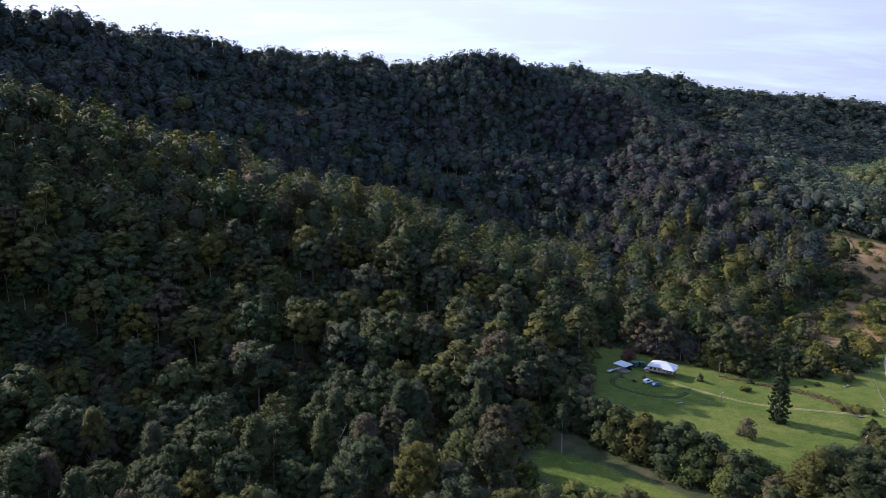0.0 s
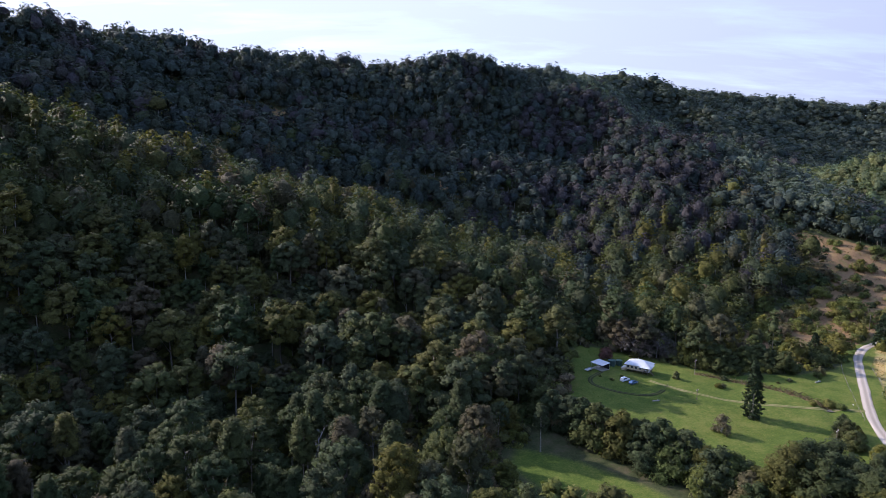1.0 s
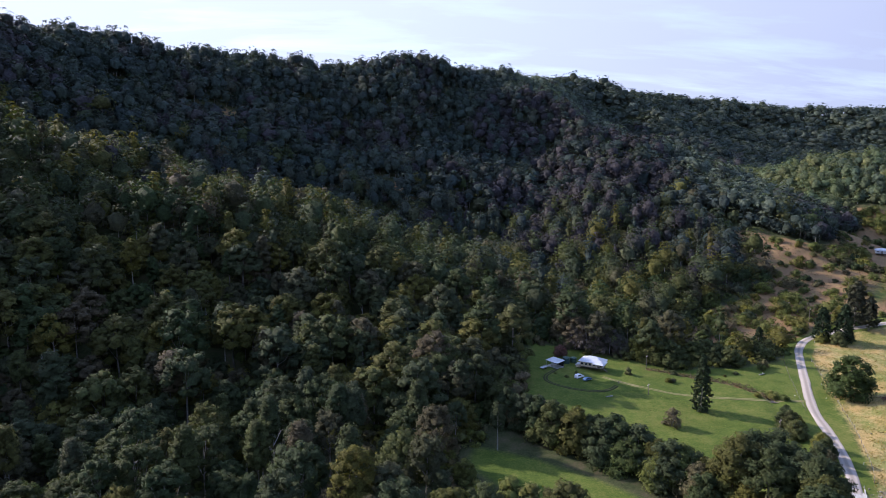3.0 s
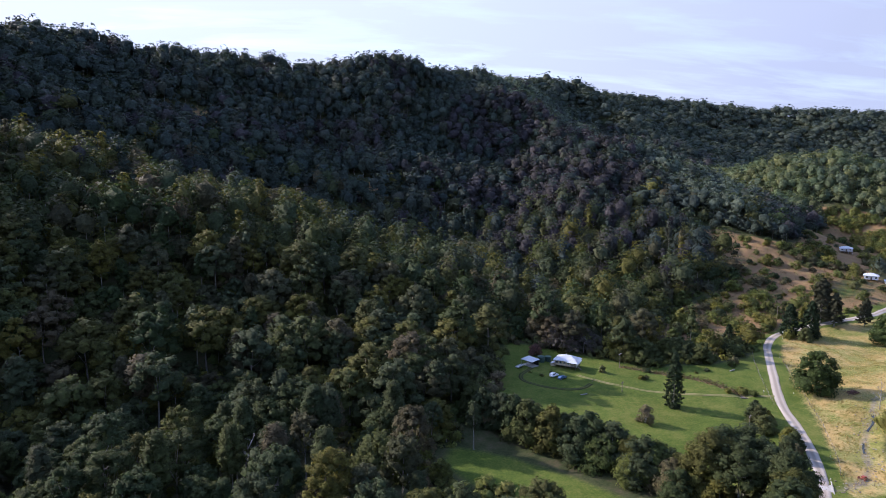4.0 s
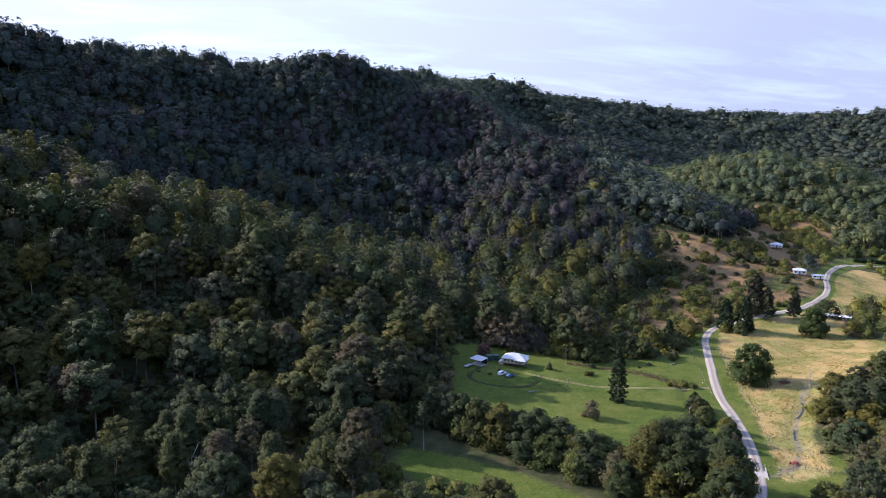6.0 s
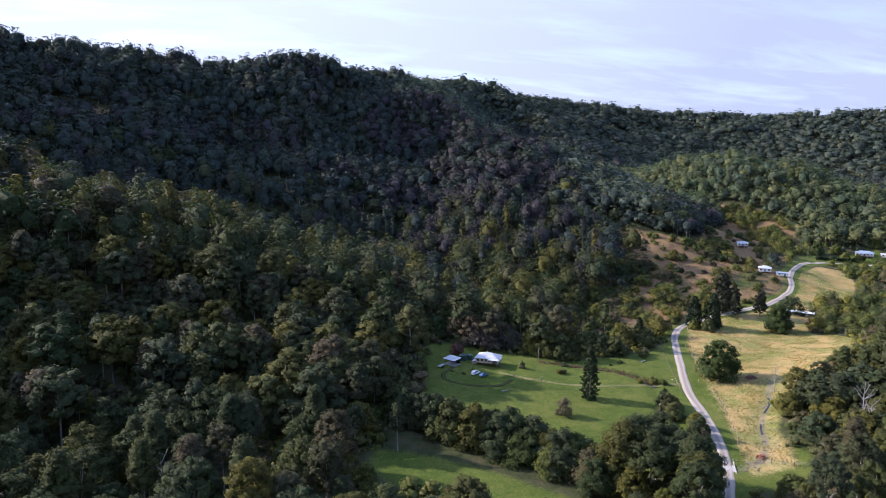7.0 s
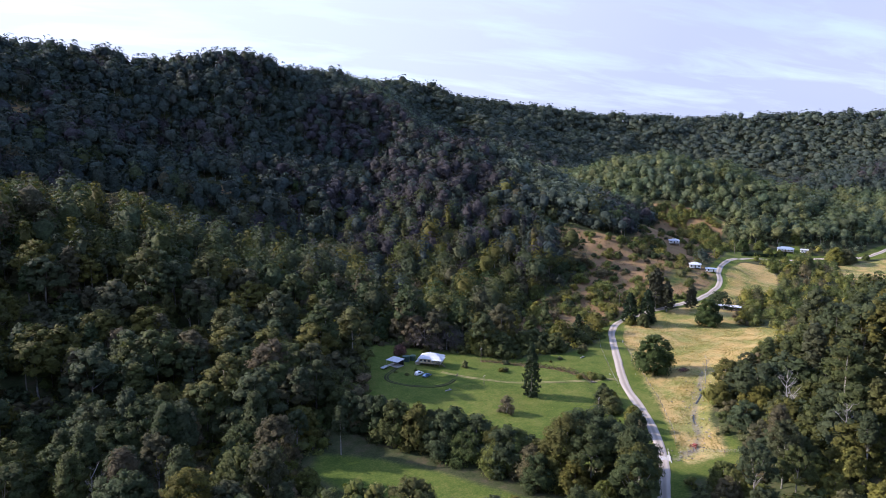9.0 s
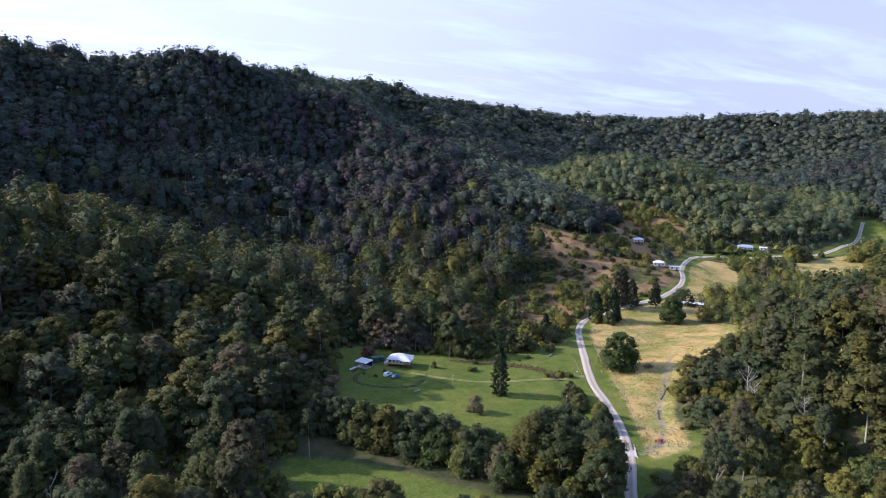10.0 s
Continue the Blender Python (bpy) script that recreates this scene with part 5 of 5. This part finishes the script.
# the belt of trees between the two lawns, the big clump near the creek and the creek hedge
BELT = [make_tree("belt_tree", s, m, lab, "tree", "trees along the paddock edge") for s, m, lab in (
    (round_shape(rr(81), (3000, 0.6, 26, 7, 0.7)), GUM, "grey-green domed tree in the paddock tree belt"),
    (round_shape(rr(82), (3000, 0.6, 26, 7, 0.7)), DENSE, "bright green dense tree in the paddock tree belt"),
    (gum_shape(rr(83), (3000, 0.6, 26, 7, 0.68)), GUM, "tall gum tree in the paddock tree belt"))]
rows = [(0, 46, 214, 1.15), (2, 51, 208.5, 0.78), (0, 54.5, 206, 1.2), (0, 58, 200.5, 1.25), (1, 62, 199.5, 1.0), (0, 64.5, 194, 1.25), (2, 68.5, 192.5, 0.72), (0, 70.5, 186.5, 1.2), (0, 75, 186.5, 1.3), (1, 76.5, 180, 1.05),
        (0, 80, 180.5, 1.25), (2, 83.5, 175, 0.7), (0, 85, 169.5, 1.25), (1, 88.5, 169, 1.2), (1, 90, 162.5, 1.0), (0, 93.5, 161, 1.1), (0, 60.5, 207, 1.0), (0, 72, 194, 1.0), (1, 82, 170.5, 0.9), (0, 89, 156, 1.0), (0, 43, 219, 1.1), (1, 49, 214, 1.0), (0, 56, 212, 1.0), (1, 66.5, 198, 1.0), (0, 78, 187.5, 0.95), (1, 85, 177.5, 1.0), (0, 92, 167, 1.0), (1, 96, 156, 1.1), (2, 112.5, 142, 0.95), (2, 109, 136.5, 0.9), (2, 117, 146.5, 0.85),
        (2, 99, 157.5, 1.0), (2, 104.5, 160, 0.98), (2, 110.5, 158, 1.02), (2, 103, 150, 0.95), (2, 112, 150, 0.9), (0, 118, 154, 1.0), (0, 97, 149, 1.05), (1, 120, 147, 0.85), (0, 108, 144, 0.95),
        (0, 148.5, 209.5, 0.62), (0, 145.5, 203, 0.7), (1, 143.8, 197, 0.72), (0, 149.5, 203.5, 0.5), (1, 146.5, 187.5, 0.6), (0, 143, 180.5, 0.66), (1, 139.5, 175.5, 0.55), (0, 133.5, 167.5, 0.4)]
placed = set()
for k, x, y, s in rows:
    (stand_copy if k in placed else stand)(BELT[k], x, y, (x * 53 + y * 17) % 360, s * (0.84 if k == 2 and y > 165 else 1.08 if y > 160 and x < 100 else 1.0))
    placed.add(k)
# bare and dead trees
lone("slender_gum_tree", slim_shape(rr(91), (2600, 0.5, 26, 8, 0.6)), GUM, 38.5, 196.0, 0, "slender pale-trunked gum at the lawn edge", scale=0.75)
first = lone("dead_tree", bare_shape(rr(90), 17, 4.5), GREYWOOD, 188.5, 158.5, 40, "pale leafless dead gum in the forest", group="dead trees", bark=GREYWOOD)
for x, y, turn, s in ((183.0, 151.0, 130, 0.85), (196.0, 204.5, 250, 0.65), (172.0, 124.0, 75, 0.9), (-30.0, 176.0, 220, 1.0)):
    stand_copy(first, x, y, turn, s)

# ---- creek, bridge, fences, poles and odds and ends ----
def make_water(name, points, width, label):
    ribbon(name, points, width, WATER, label, 0.22, 1.2, 0.8, "water")


make_water("creek_water", [(190, 201), (187, 197), (183, 193.5), (178, 190)], 0.9, "still dark creek pool among stones")
make_water("creek_water", [(170.5, 183), (168, 180), (165.5, 176.5)], 0.7, "narrow dark creek pool in the dry grass")
make_water("creek_water", [(133, 161.5), (129.5, 164), (125, 168)], 2.2, "dark creek water beside the road bridge")


def make_stones():
    """Rounded creek stones and the rubble along the drain, too many to count."""
    rng = np.random.RandomState(7)
    v, f = ico()
    pieces = []
    for line, spread, count, big in ((CREEK, 3.6, 380, 0.36),):
        c = smooth_line(line, 1.0)
        for k in range(count):
            p = c[rng.randint(len(c))] + rng.normal(0, spread * 0.6, 2)
            s = rng.uniform(0.3, 1.0) ** 2 * big + 0.1
            pieces.append((v * rng.uniform(0.75, 1.15, (len(v), 1)) * [s, s * rng.uniform(0.7, 1.2), s * 0.6] + [p[0], p[1], gh(*p) + s * 0.15], f))
    vv, ff = joined(pieces)
    me = mesh_from("creek_stones", vv, ff, 3)
    me.materials.append(STONE)
    tagged(new("creek_stones", me), "grey-brown creek stones along the bed and banks", "stones", kind="stuff")


n = Nodes("creek_stone", 0.85)
isl = n.node("ShaderNodeNewGeometry").outputs["Random Per Island"]
STONE = n.done(n.mix(1.0, n.ramp(isl, (0.0, (0.15, 0.13, 0.10)), (0.6, (0.28, 0.245, 0.20)), (1.0, (0.42, 0.38, 0.33))), n.ramp(n.noise(4, 4), (0.3, (0.6, 0.6, 0.6)), (0.7, (1, 1, 1))), "MULTIPLY"))
make_stones()


def make_grass():
    """Tussocks: dry in the paddocks, short green on the lawns."""
    rng = np.random.RandomState(9)
    for name, area, mat, count, size, label in (("dry_grass", TAN, STRAW, 22000, 0.5, "coarse dry straw-coloured grass tussocks"), ("green_grass", FIELD, LUSH, 12000, 0.3, "uneven tufts of green pasture grass"),
                                                ("dry_grass", BROWN, BRACKEN, 9000, 0.6, "brown bracken and dry grass on the slope"), ("dry_grass", PAD2, STRAW, 3000, 0.5, "dry grass tussocks beside the upper road")):
        a = np.array(area)
        p = rng.uniform(a.min(0), a.max(0), (count * 3, 2))
        keep = (inside(p[:, 0], p[:, 1], area) > 0.5) & (off_line(p[:, 0], p[:, 1], ROAD) > 5.5) & (off_line(p[:, 0], p[:, 1], DRIVE) > 1.6) & (off_line(p[:, 0], p[:, 1], LOOP) > 1.6)
        keep &= rough(p[:, 0], p[:, 1], 17, 9) > rng.uniform(-0.5, 0.5, len(p))
        p = p[keep][:count]
        z = ground_height(p[:, 0], p[:, 1]) + rng.uniform(0.02, 0.2, len(p)) * size
        up = np.column_stack([rng.normal(0, 0.1, (len(p), 2)), np.ones(len(p))])
        if mat is not LUSH:
            up = np.column_stack([rng.normal(0, 1, (len(p), 2)), np.full(len(p), 0.4)])
        v = sprays(rng, np.column_stack([p, z]), up, size)
        me = mesh_from(name, *as_faces(v), 3)
        me.materials.append(mat)
        add_values(me, "tint", np.repeat(rng.uniform(0, 0.99, len(v) // 3), 3))
        tagged(new(name, me), label, "grass", kind="stuff")


BRACKEN = foliage_material("brown_bracken", [(0.0, (0.108, 0.075, 0.033)), (0.5, (0.179, 0.106, 0.054)), (1.0, (0.122, 0.106, 0.033))], 0.2)
make_grass()


def make_weeds():
    """Rank brown weeds along the drain."""
    rng = np.random.RandomState(12)
    c = smooth_line(DITCH[:6], 0.5)
    p = c[rng.randint(0, len(c), 1500)] + rng.normal(0, 1.15, (1500, 2))
    z = ground_height(p[:, 0], p[:, 1])
    d = unit(rng.normal(0, 1, (1500, 3)) + [0, 0, 0.6])
    me = mesh_from("drain_weeds", *as_faces(sprays(rng, np.column_stack([p, z + rng.uniform(0.1, 0.7, 1500)]), d, 0.55)), 3)
    me.materials.append(RUSTLEAF)
    add_values(me, "tint", rng.uniform(0, 0.99, 4500))
    tagged(new("drain_weeds", me), "rank brown weeds growing along the drain", "weeds", kind="stuff")


make_weeds()


def make_bridge(x, y, turn, length, width, label, rails=True):
    b = thing("bridge", x, y, turn, label, "bridge", z=gh(170, 225) if rails else None)
    for k in range(int(length / 0.3)):
        xx = -length / 2 + k * 0.3
        part("plank", boxes((xx, xx + 0.27, -width / 2, width / 2, 0.22, 0.30)), TIMBER if not rails else CONCRETE, b)
    for s in (-1, 1):
        part("bearer", boxes((-length / 2, length / 2, s * width * 0.35 - 0.12, s * width * 0.35 + 0.12, -0.35, 0.2)), TIMBER, b)
        part("kerb_beam", boxes((-length / 2, length / 2, s * (width / 2 - 0.1) - 0.1, s * (width / 2 - 0.1) + 0.1, 0.302, 0.5)), TIMBER, b)


make_bridge(156.6, 229.6, 168, 4.2, 3.2, "small timber driveway bridge over the drain", False)


def make_road_bridge():
    b = thing("road_bridge", 137.6, 160.6, 57, "low concrete road bridge over the creek", "bridge")
    part("deck", boxes((-5.0, 5.0, -2.6, 2.6, -0.5, 0.17)), CONCRETE, b)
    for s in (-1, 1):
        part("kerb", boxes((-5.0, 5.0, s * 2.45 - 0.15, s * 2.45 + 0.15, 0.172, 0.42), bevel=0.03), CONCRETE, b)
        for k in range(4):
            part("guide_post", boxes((-4.5 + k * 3 - 0.06, -4.5 + k * 3 + 0.06, s * 2.45 - 0.06, s * 2.45 + 0.06, 0.422, 1.05)), WHITE, b)


make_road_bridge()


def make_fence(points, spacing, label, group, tall=1.2):
    """A wire fence: posts and three strands."""
    c = smooth_line(points, spacing)
    f = tagged(new("wire_fence"), label, "fence", group)
    z = ground_height(c[:, 0], c[:, 1])
    me = None
    for (x, y), h in zip(c, z):
        if me is None:
            ob = part("post", post(bmesh.new(), 0, 0, -0.4, tall, 0.09, 0.075, 6), TIMBER, f)
            me = ob.data
        else:
            ob = new("post", me)
            ob.parent = f
        ob.matrix_basis = pose(x, y, h)
    for k in range(3):
        bm = bmesh.new()
        zz = tall * (0.35 + 0.3 * k)
        for i in range(len(c) - 1):
            rod(bm, (*c[i], z[i] + zz), (*c[i + 1], z[i + 1] + zz), 0.012, 3)
        part("wire", bm, STEEL, f)


make_fence([(204, 273), (187, 238), (169, 201), (153, 173), (147, 165)], 3.5, "timber post and wire fence along the dry paddock", "paddock fences")
make_fence([(196, 283), (184, 262), (171, 236), (163, 219)], 3.5, "post and wire fence between lawn and road", "paddock fences")
make_fence([(150, 160), (160, 152), (172, 146)], 3.0, "old post and wire fence by the creek flat", "paddock fences")


def make_pole(x, y, turn, tall, label):
    p = thing("power_pole", x, y, turn, label, "power pole", "power poles")
    part("mast", post(bmesh.new(), 0, 0, -0.8, tall, 0.16, 0.11, 10), TIMBER, p)
    arm = part("crossarm", boxes((-1.1, 1.1, -0.06, 0.06, tall - 0.75, tall - 0.6)), TIMBER, p)
    for x2 in (-1.0, -0.4, 0.4, 1.0):
        part("insulator", post(bmesh.new(), x2, 0, tall - 0.6, tall - 0.38, 0.05, 0.03, 8), WHITE, arm)


for x, y, tall in ((233.8, 317.2, 10.5), (383.5, 398.8, 11.0), (449.5, 443.5, 11.0), (108.7, 238.6, 4.5), (120.2, 267.4, 7.0), (135.9, 194.3, 8.0)):
    make_pole(x, y, 40, tall, "grey timber power pole with a crossarm beside grass")


def make_guide_post(x, y):
    g = thing("guide_post", x, y, 30, "white roadside guide post with a red reflector", "guide post", "roadside posts")
    part("post_body", boxes((-0.07, 0.07, -0.04, 0.04, -0.3, 1.0), bevel=0.02), WHITE, g)
    part("reflector", boxes((-0.05, 0.05, -0.055, -0.042, 0.72, 0.9)), RUST, g)


for x, y in ((202.5, 270.5), (187.0, 242.5), (178.2, 228.0), (222.5, 296.5), (152.5, 176.0)):
    make_guide_post(x, y)


def make_sign(x, y, turn):
    s = thing("road_sign", x, y, turn, "round pale road sign on a steel post at the bend", "road sign")
    part("sign_post", post(bmesh.new(), 0, 0, -0.4, 2.6, 0.04), STEEL, s)
    part("sign_plate", rod(bmesh.new(), (0, -0.06, 2.5), (0, -0.04, 2.5), 0.62, 20), WHITE, s)


make_sign(225.0, 299.5, -40)


def make_hedge():
    rng = np.random.RandomState(15)
    c = smooth_line([(459, 443), (482, 439), (503, 436)], 1.6)
    pieces, limbs = [], []
    for x, y in c:
        n = 70
        d = unit(rng.normal(0, 1, (n, 3)) + [0, 0, 0.4])
        o = np.array([x, y, gh(x, y) + 1.6])
        pieces.append(as_faces(sprays(rng, o + d * [1.3, 1.3, 1.7] * rng.uniform(0.75, 1.1, (n, 1)), d, 0.8)))
        v, f = ico()
        pieces.append((v * [1.2, 1.2, 1.5] + o, f))
        limbs.append(tube([o - [0, 0, 2.0], o], [0.08, 0.04], 4))
    h = tagged(new("hedge"), "long dark clipped hedge along the homestead road", "hedge")
    mesh_part("foliage", joined(pieces), PINELEAF, h)
    mesh_part("stem", joined(limbs), BARK, h)


make_hedge()


def make_machine(x, y, turn):
    m = thing("farm_implement", x, y, turn, "rusty red farm implement abandoned on the creek flat", "farm machine")
    bm = boxes((-1.6, 1.6, -0.08, 0.08, 0.5, 0.64), (-1.0, -0.86, -1.0, 1.0, 0.5, 0.62), (0.6, 0.74, -0.9, 0.9, 0.5, 0.62))
    rod(bm, (1.6, 0, 0.55), (2.7, 0, 0.4), 0.06)
    part("frame", bm, RUST, m)
    for y2 in (-1.05, 1.05):
        w = part("wheel", rod(bmesh.new(), (-0.93, y2 - 0.06, 0.45), (-0.93, y2 + 0.06, 0.45), 0.45, 14), RUST, m)
        part("hub", rod(bmesh.new(), (-0.93, y2 - 0.1, 0.45), (-0.93, y2 + 0.1, 0.45), 0.12, 8), STEEL, w)
    part("hopper", boxes((-0.7, 0.5, -0.6, 0.6, 0.66, 1.15), bevel=0.08), RUST, m)


make_machine(153.0, 162.6, 15)


def make_log_pile(x, y):
    p = thing("brush_heap", x, y, 20, "heap of rusty-brown branches under the shade tree", "brush heap")
    rng = np.random.RandomState(4)
    for k in range(26):
        a, t = rng.uniform(0, 3.14), rng.uniform(-1, 1, 2)
        d = Vector((math.cos(a), math.sin(a), rng.uniform(-0.15, 0.25))) * rng.uniform(1.0, 2.2)
        c = Vector((t[0] * 2.2, t[1] * 1.2, rng.uniform(0.1, 0.8)))
        part("branch", rod(bmesh.new(), c - d, c + d, rng.uniform(0.05, 0.14), 5), BRUSH, p)


BRUSH = plain("red_brown_dead_wood", (0.16, 0.08, 0.06), 0.9, 0, 0.4)
make_log_pile(199.5, 221.5)


def make_letterbox(x, y):
    m = thing("letterbox", x, y, 70, "small pale letterbox on a timber post by the drive", "letterbox")
    part("stand", post(bmesh.new(), 0, 0, -0.3, 1.0, 0.06), TIMBER, m)
    part("box", boxes((-0.2, 0.2, -0.15, 0.15, 1.0, 1.3), bevel=0.03), WHITE, m)


make_letterbox(166.5, 230.5)


def make_bench_log(x, y, turn):
    b = thing("fallen_log", x, y, turn, "weathered grey log lying on the lawn", "log", "logs on the lawn")
    part("stem", rod(bmesh.new(), (-1.6, 0, 0.25), (1.5, 0.1, 0.22), 0.24, 9), GREYWOOD, b)
    part("stub", rod(bmesh.new(), (0.4, 0, 0.3), (0.8, 0.5, 0.75), 0.08, 6), GREYWOOD, b)


for x, y, turn in ((92.5, 238.5, 10), (158.0, 259.5, 50), (169.0, 256.5, 20)):
    make_bench_log(x, y, turn)
for x, y in ((100.5, 249.8), (101.8, 251.6)):
    g = thing("gate_post", x, y, 0, "short dark timber gate post beside the drive", "gate post", "drive gate posts")
    part("post_body", post(bmesh.new(), 0, 0, -0.3, 1.2, 0.13, 0.11, 8), TIMBER, g)
    part("cap", post(bmesh.new(), 0, 0, 1.2, 1.28, 0.15, 0.08, 8), TIMBER, g)
